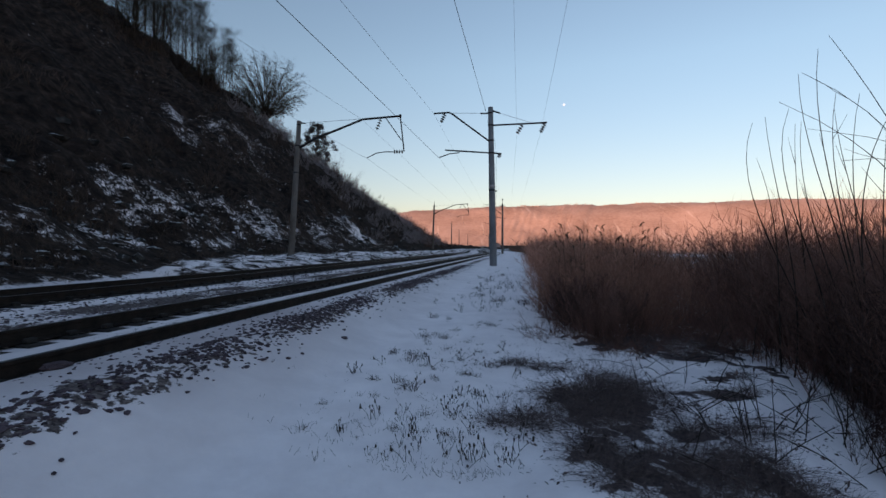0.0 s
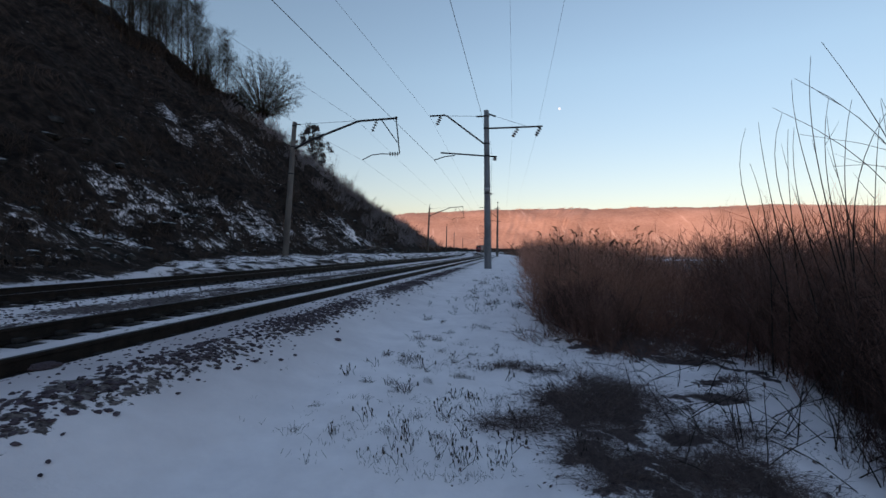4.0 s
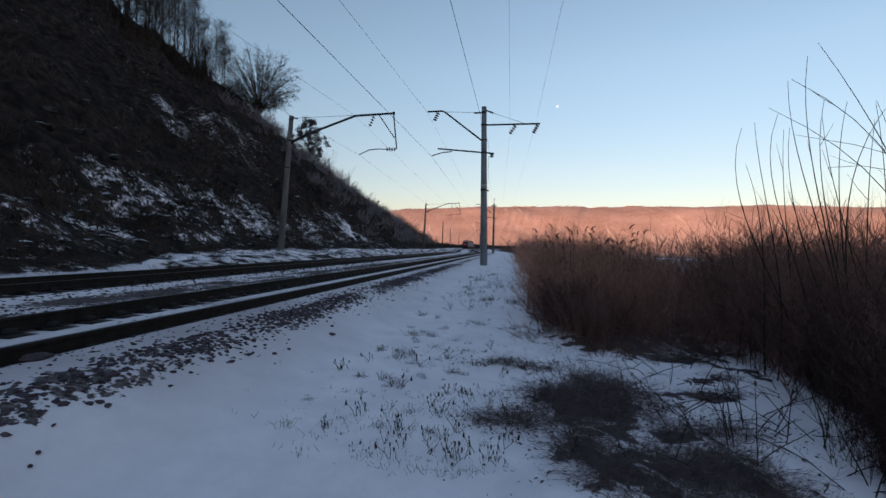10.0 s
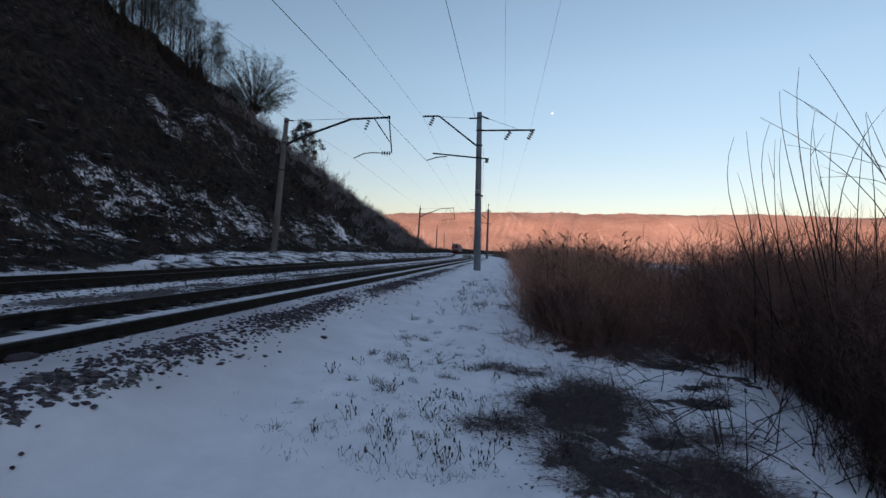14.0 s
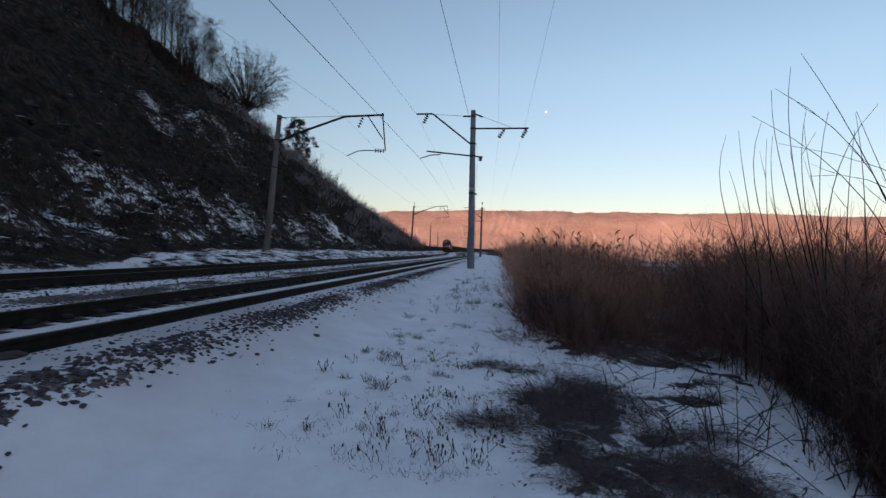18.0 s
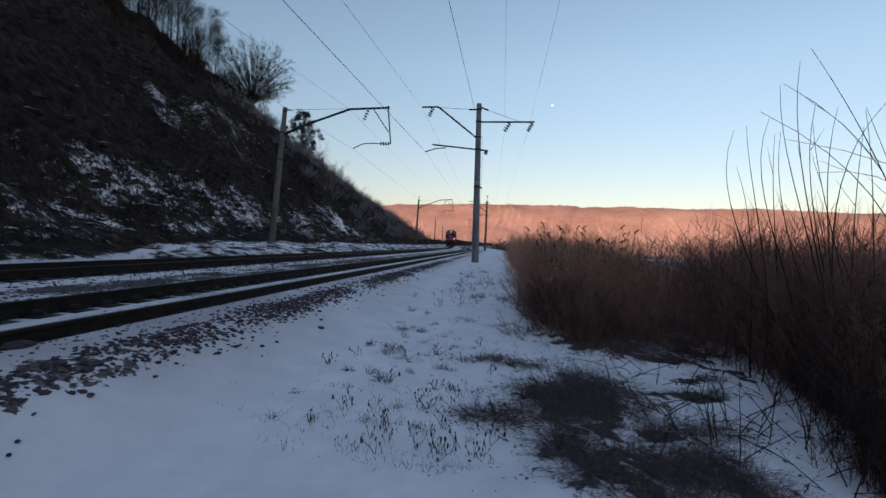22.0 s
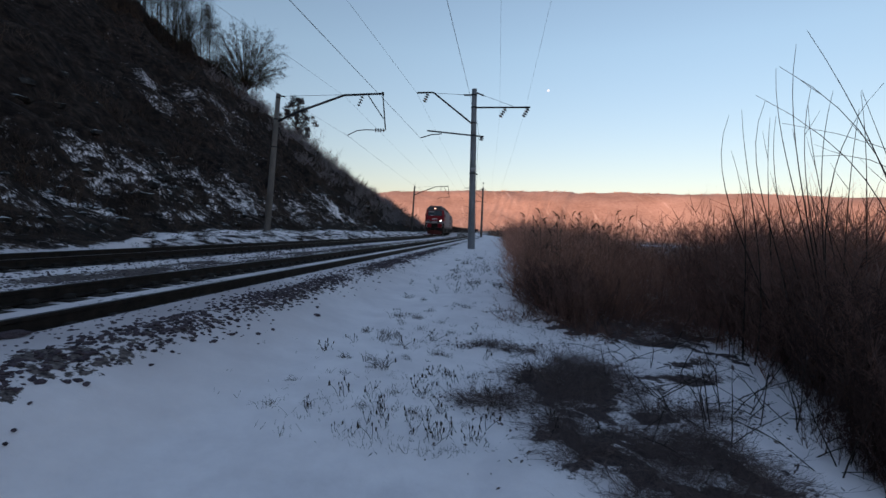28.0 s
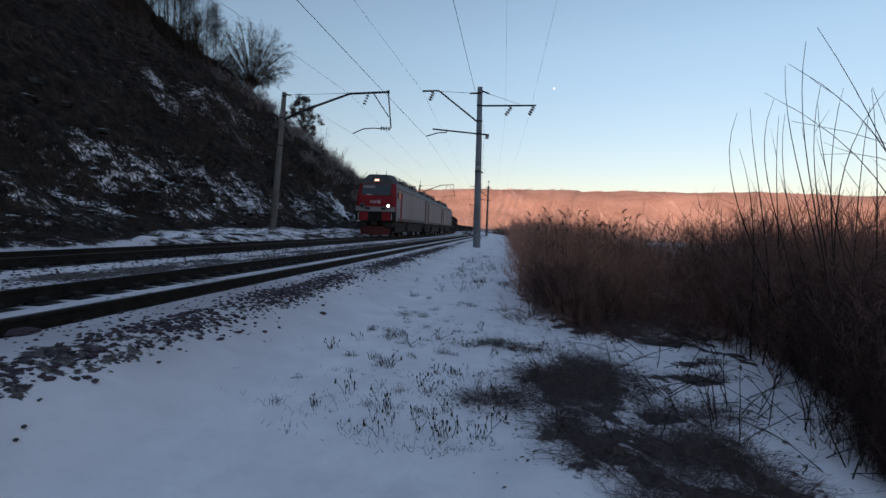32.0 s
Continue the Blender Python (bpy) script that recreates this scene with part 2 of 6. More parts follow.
M = {
    "ground": ground_material(),
    "rail_side": mottled("rusty_rail", (0.010, 0.008, 0.008), (0.032, 0.023, 0.019), 6, 0.7, 0.3, 60, 0.003),
    "rail_top": mottled("worn_rail_head", (0.07, 0.07, 0.075), (0.16, 0.16, 0.17), 8, 0.4, 0.8, 50, 0.001),
    "sleeper": mottled("old_sleeper_concrete", (0.018, 0.016, 0.016), (0.05, 0.043, 0.041), 5, 0.9, 0, 50, 0.006, vary=0.3),
}
M.update({
    "concrete": mottled("pole_concrete", (0.115, 0.12, 0.132), (0.25, 0.26, 0.28), 2.5, 0.85, 0, 30, 0.006, stretch=(1, 1, 0.25)),
    "old_concrete": mottled("stained_pole_concrete", (0.085, 0.076, 0.072), (0.19, 0.17, 0.16), 2.5, 0.88, 0, 30, 0.006, stretch=(1, 1, 0.25)),
    "steel": mottled("dark_painted_steel", (0.02, 0.021, 0.024), (0.06, 0.06, 0.065), 5, 0.6, 0.4, 40, 0.002),
    "insulator": mottled("brown_insulator_porcelain", (0.03, 0.022, 0.02), (0.07, 0.05, 0.045), 20, 0.3, 0, 60, 0.001),
    "wire": mottled("wire_copper_dull", (0.02, 0.02, 0.022), (0.05, 0.045, 0.045), 4, 0.6, 0.6, 40, 0.001),
    "stone": mottled("ballast_stone", (0.030, 0.023, 0.029), (0.115, 0.086, 0.10), 12, 0.85, 0, 60, 0.006, vary=0.5),
    "bark": mottled("dark_bark", (0.022, 0.017, 0.014), (0.07, 0.055, 0.045), 4, 0.9, 0, 40, 0.01, stretch=(1, 1, 0.3)),
    "twig": mottled("brown_twigs", (0.08, 0.05, 0.040), (0.21, 0.13, 0.10), 1.5, 0.85, 0, 25, 0.003, vary=0.5),
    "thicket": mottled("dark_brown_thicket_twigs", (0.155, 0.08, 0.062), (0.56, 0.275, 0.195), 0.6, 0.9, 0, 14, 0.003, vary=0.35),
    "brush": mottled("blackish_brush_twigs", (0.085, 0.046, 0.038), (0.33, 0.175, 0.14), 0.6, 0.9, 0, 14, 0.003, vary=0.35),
    # darker copy of the brush, with the shade of the thicket's foot in its colour
    "black_brush": mottled("shaded_brush_twigs", (0.036, 0.021, 0.019), (0.14, 0.078, 0.066), 0.6, 0.9, 0, 14, 0.003, vary=0.35),
    "reed": mottled("dry_brown_reed", (0.09, 0.058, 0.044), (0.24, 0.15, 0.11), 2.5, 0.9, 0, 30, 0.003, vary=0.3),
    # twigs lightened to grey so that their colour carries distant haze
    "hazed_twig": mottled("hazed_hillside_twigs", (0.135, 0.117, 0.128), (0.35, 0.31, 0.325), 0.15, 0.9, 0, 3, 0.003),
    "scrub": mottled("dark_scrub_twigs", (0.018, 0.0145, 0.0135), (0.115, 0.08, 0.064), 0.22, 0.95, 0, 3, 0.003),
    "sapling": mottled("grey_brown_sapling_bark", (0.015, 0.012, 0.011), (0.05, 0.038, 0.032), 5, 0.8, 0, 50, 0.003),
    "needles": mottled("withered_dark_leaves", (0.035, 0.033, 0.035), (0.10, 0.09, 0.088), 3, 0.8, 0, 30, 0.01),
    "leaf": mottled("dead_leaves", (0.058, 0.045, 0.05), (0.24, 0.18, 0.175), 6, 0.85, 0, 60, 0.002),
})
M.update({
    "grass": mottled("dry_grass", (0.035, 0.029, 0.029), (0.12, 0.095, 0.088), 8, 0.85, 0, 60, 0.002, vary=0.35),
    "far_wood": far_wood_material(),
    "red": mottled("red_train_paint", (0.17, 0.009, 0.014), (0.25, 0.017, 0.023), 2, 0.6, 0, 30, 0.002),
    "plough": mottled("grimy_red_paint", (0.035, 0.012, 0.011), (0.12, 0.028, 0.024), 5, 0.7, 0, 30, 0.004),
    "grey": mottled("grey_train_paint", (0.20, 0.17, 0.175), (0.28, 0.24, 0.245), 0.8, 0.62, 0, 30, 0.002, stretch=(1, 1, 0.3)),
})
M.update({
    "pale": mottled("pale_grey_paint", (0.26, 0.25, 0.26), (0.36, 0.35, 0.35), 3, 0.5, 0, 30, 0.002),
    "roof": mottled("dark_roof_paint", (0.045, 0.045, 0.048), (0.10, 0.10, 0.10), 2, 0.6, 0.1, 30, 0.003),
    "under": mottled("grimy_underframe", (0.012, 0.011, 0.011), (0.04, 0.036, 0.033), 4, 0.8, 0.2, 40, 0.006),
    "wagon": mottled("grimy_wagon_paint", (0.02, 0.016, 0.015), (0.075, 0.05, 0.042), 1.5, 0.8, 0, 20, 0.006),
    "white_paint": mottled("white_paint", (0.62, 0.62, 0.62), (0.78, 0.78, 0.77), 5, 0.5, 0, 40, 0.001),
    "lamp": glow("lit_headlamp", (1.0, 0.93, 0.85), 3.5),
    "top_lamp": glow("lit_top_headlamp", (1.0, 0.42, 0.28), 1.7),
    "moon": glow("pale_moon", (0.93, 0.96, 1.0), 0.62),
    "ledge": ledge_material(),
})
glass, gn, gl, gb = shader("cab_glass", 0.06)
gb.inputs["Base Color"].default_value = (0.012, 0.014, 0.017, 1)
M["glass"] = glass
M["moon"].node_tree.nodes["Principled BSDF"].inputs["Base Color"].default_value = (0.03, 0.03, 0.03, 1)

# ---- plan: y runs ahead of the camera, n across the line (0 on the axis of the near track, + towards the camera) ----
HEADING = [(-400, 0.1556), (78, 0.1556), (106, 0.088), (142, 0.064), (182, 0.058), (228, 0.085), (290, 0.14), (360, 0.21), (490, 0.30), (800, 0.42), (5000, 0.42)]
YS = np.arange(-400.0, 2600.0, 1.0)
HEAD = np.interp(YS, [h[0] for h in HEADING], [h[1] for h in HEADING])
AX = np.concatenate(([0.0], np.cumsum(np.tan(HEAD))[:-1]))
AX += -5.115 - np.interp(0.0, YS, AX)
ARC = np.concatenate(([0.0], np.cumsum(1 / np.cos(HEAD))[:-1]))
ARC -= np.interp(0.0, YS, ARC)
RAIL_Z, FAR_RAIL_Z, FAR_N = 0.60, 0.66, -5.03


def heading(y):
    return np.interp(y, YS, HEAD)


def across(y, n):
    """x of the point n metres to the right of the near track's axis, at y."""
    return np.interp(y, YS, AX) + n / np.cos(heading(y))


def on_line(arc, n):
    """World x, y and heading of a point so far along the line, n metres to its right."""
    y = float(np.interp(arc, ARC, YS))
    h = float(heading(y))
    return float(np.interp(y, YS, AX)) + n * math.cos(h), y - n * math.sin(h), h


def step(v, a, b):
    t = np.clip((v - a) / (b - a), 0, 1)
    return t * t * (3 - 2 * t)


def hash2(i, j, seed):
    v = np.sin(i * 127.1 + j * 311.7 + seed * 74.7) * 43758.5453
    return v - np.floor(v)


def vnoise(x, y, seed=0):
    i, j = np.floor(x), np.floor(y)
    u, v = x - i, y - j
    u, v = u * u * (3 - 2 * u), v * v * (3 - 2 * v)
    return ((hash2(i, j, seed) * (1 - u) + hash2(i + 1, j, seed) * u) * (1 - v)
            + (hash2(i, j + 1, seed) * (1 - u) + hash2(i + 1, j + 1, seed) * u) * v) - 0.5


def fbm(x, y, seed=0, octaves=4):
    return sum(vnoise(x * 2 ** k, y * 2 ** k, seed + k) * 0.5 ** k for k in range(octaves))


HILL_Y = [-400, 60, 90, 120, 150, 180, 215, 260, 500, 900]
HILL_K = [0.90, 0.90, 0.83, 0.69, 0.63, 0.42, 0.22, 0.10, 0.03, 0.0]


def ground_z(y, n):
    y, n = np.asarray(y, float), np.asarray(n, float)
    # track bed, shoulder and the path beside it
    path = 0.03 + 0.45 * step(y, 3, 28)
    bed = 0.415 + 0.06 * step(-n, 2.2, 3.6) + 0.075 * step(n, 0.84, 1.0)
    z = bed + (path - bed) * step(n, 1.65, 3.1)
    z += 0.05 * fbm(y * 0.9, n * 0.9, 3) * step(n, 1.5, 3.0)
    # trodden and tufted snow towards the thicket
    z += (0.05 * fbm(y * 2.6, n * 2.6, 5, 3) + 0.06 * fbm(y * 1.1, n * 1.1, 6, 2)) * step(n, 3.4, 4.6)
    z += 0.045 * fbm(y * 4.2, n * 4.2, 7, 2) * step(n, 3.3, 4.2) * (1 - step(n, 6.5, 8)) * (1 - step(y, 8, 14))
    # bare sleepers show beside the rails, snow lies higher between them
    for a in (0.0, FAR_N):
        d = np.abs(np.abs(n - a) - 0.78)
        inside = step(0.9 - np.abs(n - a), 0, 0.1)
        z += 0.035 * step(d, 0.40, 0.56) * inside - 0.028 * (1 - step(d, 0.38, 0.5)) * np.where(a == 0.0, inside, 1.0)
    # right: the bank falls to the flood plain
    z += -3.2 * step(n, 8.0, 24.0) - 1.5 * step(n, 30, 120)
    # left: verge, then the hillside
    z += (0.34 + 0.28 * step(y, 18, 30) * step(-n, 7.5, 9.8)) * step(-n, 6.5, 7.8) * (0.9 + 0.5 * fbm(y * 0.5, n * 0.5, 9))
    u = np.maximum(-7.5 - 2.9 * step(y, 14, 26) - n, 0)
    k = np.interp(y, HILL_Y, HILL_K)
    rise = k * (np.sqrt(u * u + 9) - 3)
    top = 78 * np.clip(k / 0.8, 0.3, 1)
    rise = top * np.tanh(rise / top * 0.6) / 0.6 * np.where(rise < 1e9, 1, 1)
    rough = step(u, 0, 8)
    z += rise + rough * (2.6 * fbm(y * 0.07, n * 0.07, 21) + 2.4 * fbm(y * 0.30, n * 0.30, 31, 3) + 0.7 * fbm(y * 1.1, n * 1.1, 35, 2))
    # the far side of the valley
    x = across(y, n)
    far = np.hypot(x, y) + 60 * fbm(x * 0.004, y * 0.004, 41, 3)
    up = step(far, 880, 1200)
    z += np.interp(x, [-200, 140, 640, 1100, 3000], [81, 101.5, 105, 88, 80]) * up + up * (1 - up) * 4 * fbm(x * 0.022, y * 0.003, 61, 4) + up * 5 * fbm(x * 0.01, y * 0.01, 51, 3) + up * 3 * fbm(x * 0.04, y * 0.04, 55, 2)
    return z


def at(y, n):
    """The spot on the ground at y, n."""
    return Vector((float(across(y, n)), float(y), float(ground_z(y, n))))


def ground_n(x, y):
    return (x - np.interp(y, YS, AX)) * np.cos(heading(y))


def ground_at(x, y):
    return float(ground_z(y, ground_n(x, y)))


# ---- mesh helpers ----
def mesh_object(name, verts, faces, material, parent=None, smooth=False):
    me = bpy.data.meshes.new(name)
    me.from_pydata([tuple(v) for v in verts], [], faces)
    me.materials.append(material)
    if smooth:
        me.polygons.foreach_set("use_smooth", [True] * len(me.polygons))
    ob = new(name, me)
    ob.parent = parent
    return ob


def part(name, bm, material, parent, label="", smooth=False):
    me = bpy.data.meshes.new(name)
    bm.to_mesh(me)
    bm.free()
    me.materials.append(material)
    if smooth:
        me.polygons.foreach_set("use_smooth", [True] * len(me.polygons))
    ob = new(name, me)
    ob.parent = parent
    return tagged(ob, label)


def box(cx, cy, cz, sx, sy, sz, bevel=0.0, bm=None):
    own = bmesh.new()
    bmesh.ops.create_cube(own, size=1, matrix=Matrix.Translation((cx, cy, cz)) @ Matrix.Diagonal((sx, sy, sz, 1)))
    if bevel:
        bmesh.ops.bevel(own, geom=own.edges[:], offset=bevel, segments=1, affect="EDGES")
    if bm is None:
        return own
    tmp = bpy.data.meshes.new("tmp")
    own.to_mesh(tmp)
    own.free()
    bm.from_mesh(tmp)
    bpy.data.meshes.remove(tmp)
    return bm


class Tubes:
    """Many tapered tubes gathered into one mesh."""

    def __init__(self):
        self.v, self.f = [], []

    def add(self, pts, radii, sides=4, cap=True):
        pts = [Vector(p) for p in pts]
        base = len(self.v)
        for i, p in enumerate(pts):
            d = (pts[min(i + 1, len(pts) - 1)] - pts[max(i - 1, 0)]).normalized()
            a = d.orthogonal().normalized() if i == 0 else (a - d * a.dot(d)).normalized()
            b = d.cross(a)
            for k in range(sides):
                w = 2 * math.pi * k / sides
                self.v.append(p + (a * math.cos(w) + b * math.sin(w)) * radii[i])
        for i in range(len(pts) - 1):
            for k in range(sides):
                q = (k + 1) % sides
                self.f.append((base + i * sides + k, base + i * sides + q, base + (i + 1) * sides + q, base + (i + 1) * sides + k))
        if cap:
            self.f.append(tuple(base + k for k in range(sides))[::-1])
            self.f.append(tuple(base + (len(pts) - 1) * sides + k for k in range(sides)))
        return self

    def spike(self, a, b, radius):
        """A thin twig that ends in a point."""
        base, d = len(self.v), (b - a).normalized()
        s = d.orthogonal().normalized()
        c = d.cross(s)
        self.v += [a + s * radius, a + (c * 0.866 - s * 0.5) * radius, a - (c * 0.866 + s * 0.5) * radius, b]
        self.f += [(base, base + 1, base + 3), (base + 1, base + 2, base + 3), (base + 2, base, base + 3)]

    def object(self, name, material, parent=None, label="", smooth=True):
        return tagged(mesh_object(name, self.v, self.f, material, parent, smooth), label)


def tube(name, pts, radius, material, parent, sides=6, label=""):
    r = radius if isinstance(radius, (list, tuple)) else [radius] * len(pts)
    return Tubes().add(pts, r, sides).object(name, material, parent, label)


# ---- ground: one sheet to the horizon ----
def spread(parts):
    out = []
    for a, b, stp in parts:
        out += list(np.arange(a, b, stp))
    return np.array(out + [parts[-1][1]])


def build_ground():
    ys = spread([(-420, -60, 20), (-60, -4, 3), (-4, 2, 0.4), (2, 16, 0.14), (16, 34, 0.3), (34, 70, 0.7), (70, 260, 2.5), (260, 600, 10), (600, 1500, 16), (1500, 2500, 100)])
    ns = spread([(-420, -180, 12), (-180, -60, 2.5), (-60, -24, 0.8), (-24, -10, 0.35), (-10, -1.5, 0.13), (-1.5, 9, 0.09), (9, 20, 0.4), (20, 60, 2), (60, 400, 12), (400, 1700, 20), (1700, 3000, 200)])
    Y, N = np.meshgrid(ys, ns, indexing="ij")
    X, Z = across(Y, N), ground_z(Y, N)
    verts = np.stack([X, Y, Z], -1).reshape(-1, 3)
    a, b = len(ys), len(ns)
    i = (np.arange(a - 1)[:, None] * b + np.arange(b - 1)[None, :]).ravel()
    faces = np.stack([i, i + 1, i + b + 1, i + b], 1)[:, ::-1]
    me = bpy.data.meshes.new("ground")
    me.from_pydata(verts.tolist(), [], faces.tolist())
    me.polygons.foreach_set("use_smooth", [True] * len(me.polygons))
    me.materials.append(M["ground"])
    me.materials.append(M["far_wood"])
    far = np.hypot(X[:-1, :-1], Y[:-1, :-1]) > 480
    me.polygons.foreach_set("material_index", far.ravel().astype(int).tolist())
    gravel = -0.3 + 0 * N
    gravel += (0.96 + 0.45 * fbm(Y * 0.9, N * 2.4, 169, 3)) * step(N, -3.4, -2.8) * (1 - step(N, -1.0, -0.8))          # stones between the tracks
    gravel += (0.84 + 0.4 * fbm(Y * 1.2, N * 1.2, 95, 3)) * step(N, 1.3, 1.7) * (1 - step(N, 2.0, 2.5))             # the shoulder
    for a in (0.0, FAR_N):                                                    # trodden stony snow between the rails
        gravel += (0.5 + 0.5 * fbm(Y * 0.8, N * 1.6, 161, 3)) * (1 - step(np.abs(N - a), 0.6, 0.8))
    gravel += (0.45 + 0.5 * fbm(Y * 1.0, N * 2.0, 163, 3)) * step(N, 0.8, 0.95) * (1 - step(N, 1.3, 1.7))
    toe = 6.75 + 3.4 * step(Y, 14, 26)
    gy, gn = np.gradient(Z, ys, ns)
    steep = np.hypot(gy, gn)
    wild = -0.4 + 0.98 * step(-N, toe, toe + 0.6) + 0.14 * step(-N, 20, 32) + 1.1 * step(N, 6.4, 8.0) * step(Y, 6.5, 8.5) * (1 - 0.5 * np.exp(-((X - 172) / 42) ** 2 - ((Y - 400) / 60) ** 2)) - 0.1 * step(N, 6.4, 8.0) * (1 - step(N, 13, 18)) * (1 - step(Y, 20, 30)) + 0.5 * step(N, 5.3, 6.0) * (1 - step(N, 6.4, 8.0)) * step(Y, 9, 11)
    # ground under the near thicket painted dark along with its shaded foot
    wild += (0.95 - 0.5 * step(N, 8.8, 9.4)) * step(N - 0.235 * (Y - 2.9), 7.5, 8.0) * (1 - step(Y, 5.5, 7.5)) + 0.3 * step(-N, toe, toe + 0.5) * (1 - step(-N, 9.0, 10.5)) * (1 - step(Y, 18, 28))
    wild += np.clip(0.12 * (steep - 0.85), -0.08, 0.1) * step(-N, 12.5, 15)
    wild += (0.32 * fbm(Y * 0.16, N * 0.16, 97, 3) + 0.15) * step(-N, 11, 14) + 0.2 * step(-N, 15, 22) * step(Y, 30, 50) + 0.12 * step(-N, 22, 30)
    # dry growth on the verge of the far track
    wild += (0.9 + 1.0 * fbm(Y * 1.7, N * 1.9, 165, 3)) * step(-N, 6.3, 6.9) * (1 - step(-N, toe - 0.3, toe + 0.3)) * step(Y, 10, 16)
    # snow that lies on ledges of the hillside, half hidden by brush
    slope = 1.2 + 0.3 * fbm(Y * 0.2, N * 0.2, 97, 3)
    flecked = 0.35 * fbm(Y * 0.4, N * 0.4, 151, 3) + 0.5 * fbm(Y * 1.3, N * 1.3, 155, 2)
    for cy, cn, ry, rn, k in (
            (46, -27, 8, 3.6, 0.68), (58, -27, 6, 3.5, 0.76), (21.7, -17, 3, 2.2, 1.02), (24, -15.4, 3, 1.0, 0.95), (30.5, -16.3, 6, 2.2, 0.75),
            (30, -15.2, 6, 1.4, 0.56), (37, -15.5, 7, 2.2, 0.57), (39, -13.9, 7, 1.8, 0.56), (21.8, -12.9, 2.2, 0.9, 0.3), (28, -12.5, 3, 0.6, 0.42),
            (16.2, -10.6, 2.2, 1.3, 0.56), (15.5, -9.4, 2.8, 0.9, 0.68), (47, -14, 6, 1.8, 0.55), (62, -15, 8, 3.2, 0.36), (53.7, -22.5, 6, 1.6, 0.72)):
        g = np.exp(-((Y - cy) / ry) ** 2 - ((N - cn) / rn) ** 2)
        slope += g * (k + 0.2 + flecked - slope)
    wild += step(-N, toe + 0.6, toe + 1.6) * (slope - wild)
    wild += 0.6 * step(-N, 10.5, 12.5) * step(Y, 84, 96) * (1 - step(Y, 400, 480))
    # dead leaves and stems on the snow
    litter = -0.4 + 0 * N
    for cy, cn, ry, rn, k in ((4.75, 5.92, 0.68, 0.5, 1.15), (4.23, 5.05, 0.14, 0.32, 1.15), (3.4, 5.68, 0.36, 0.24, 1.0), (3.25, 6.35, 0.42, 0.62, 0.76), (5.6, 7.6, 0.25, 0.5, 0.5), (5.0, 7.2, 0.14, 0.7, 0.5), (6.4, 7.1, 0.2, 0.8, 0.5), (3.95, 6.55, 0.14, 0.5, 0.95), (5.16, 5.38, 0.25, 0.25, 0.65), (6.1, 5.2, 0.13, 0.55, 0.95), (7.6, 7.4, 0.75, 1.1, 1.15), (6.9, 7.9, 0.5, 0.5, 0.9), (5.9, 8.1, 0.7, 0.25, 0.7), (7.4, 6.1, 0.5, 0.4, 0.6), (2.75, 6.1, 0.4, 0.65, 0.6)):
        litter += k * np.exp(-((Y - cy) / ry) ** 2 - ((N - cn) / rn) ** 2) * (0.62 + 1.9 * fbm(Y * 4.5, N * 4.5, 91, 3))
    litter += 0.38 * step(N, 6.2, 6.8) * (1 - step(N, 8.2, 9)) * (1 - step(Y, 8, 10))
    litter += (0.42 + 0.5 * fbm(Y * 0.9, N * 0.9, 93, 3)) * step(N, 4.0, 5.0) * (1 - step(N, 6.8, 8.2)) * (1 - step(Y, 20, 40))
    # dust of the railway, less with distance from it, with lens vignetting painted in near
    grime_vignette = (0.45 - 0.15 * step(Y, 12, 25)) * (1 - step(N, 0.7, 1.0)) * step(N, -8.5, -7) + (0.62 - 0.3 * step(Y, 8, 18)) * step(N, 0.7, 1.0) * (1 - step(N, 1.9, 3.4))
    grime_vignette = np.clip(grime_vignette * (1 + 0.8 * fbm(Y * 0.7, N * 0.9, 167, 3)), 0, 1)
    for name, v in (("gravel", gravel), ("wild", wild), ("litter", litter), ("grime_vignette", grime_vignette)):
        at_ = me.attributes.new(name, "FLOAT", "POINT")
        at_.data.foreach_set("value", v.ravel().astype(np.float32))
    ob = new("ground", me)
    return tagged(ob, "snow-covered ground with gravel, a dark hillside and far slopes", kind="structure")


ground = build_ground()


# ---- the two tracks ----
def rail_profile():
    return [(-0.075, 0.0), (0.075, 0.0), (0.075, 0.012), (0.012, 0.035), (0.012, 0.135), (0.036, 0.145), (0.036, 0.175), (0.028, 0.18), (-0.028, 0.18), (-0.036, 0.175), (-0.036, 0.145), (-0.012, 0.135), (-0.012, 0.035), (-0.075, 0.012)]


def far_shift(y):
    """How far the second track draws away from the first on its way into the bend."""
    return -0.005 * max(y, 0.0) - 0.4 * float(step(y, 45, 85))


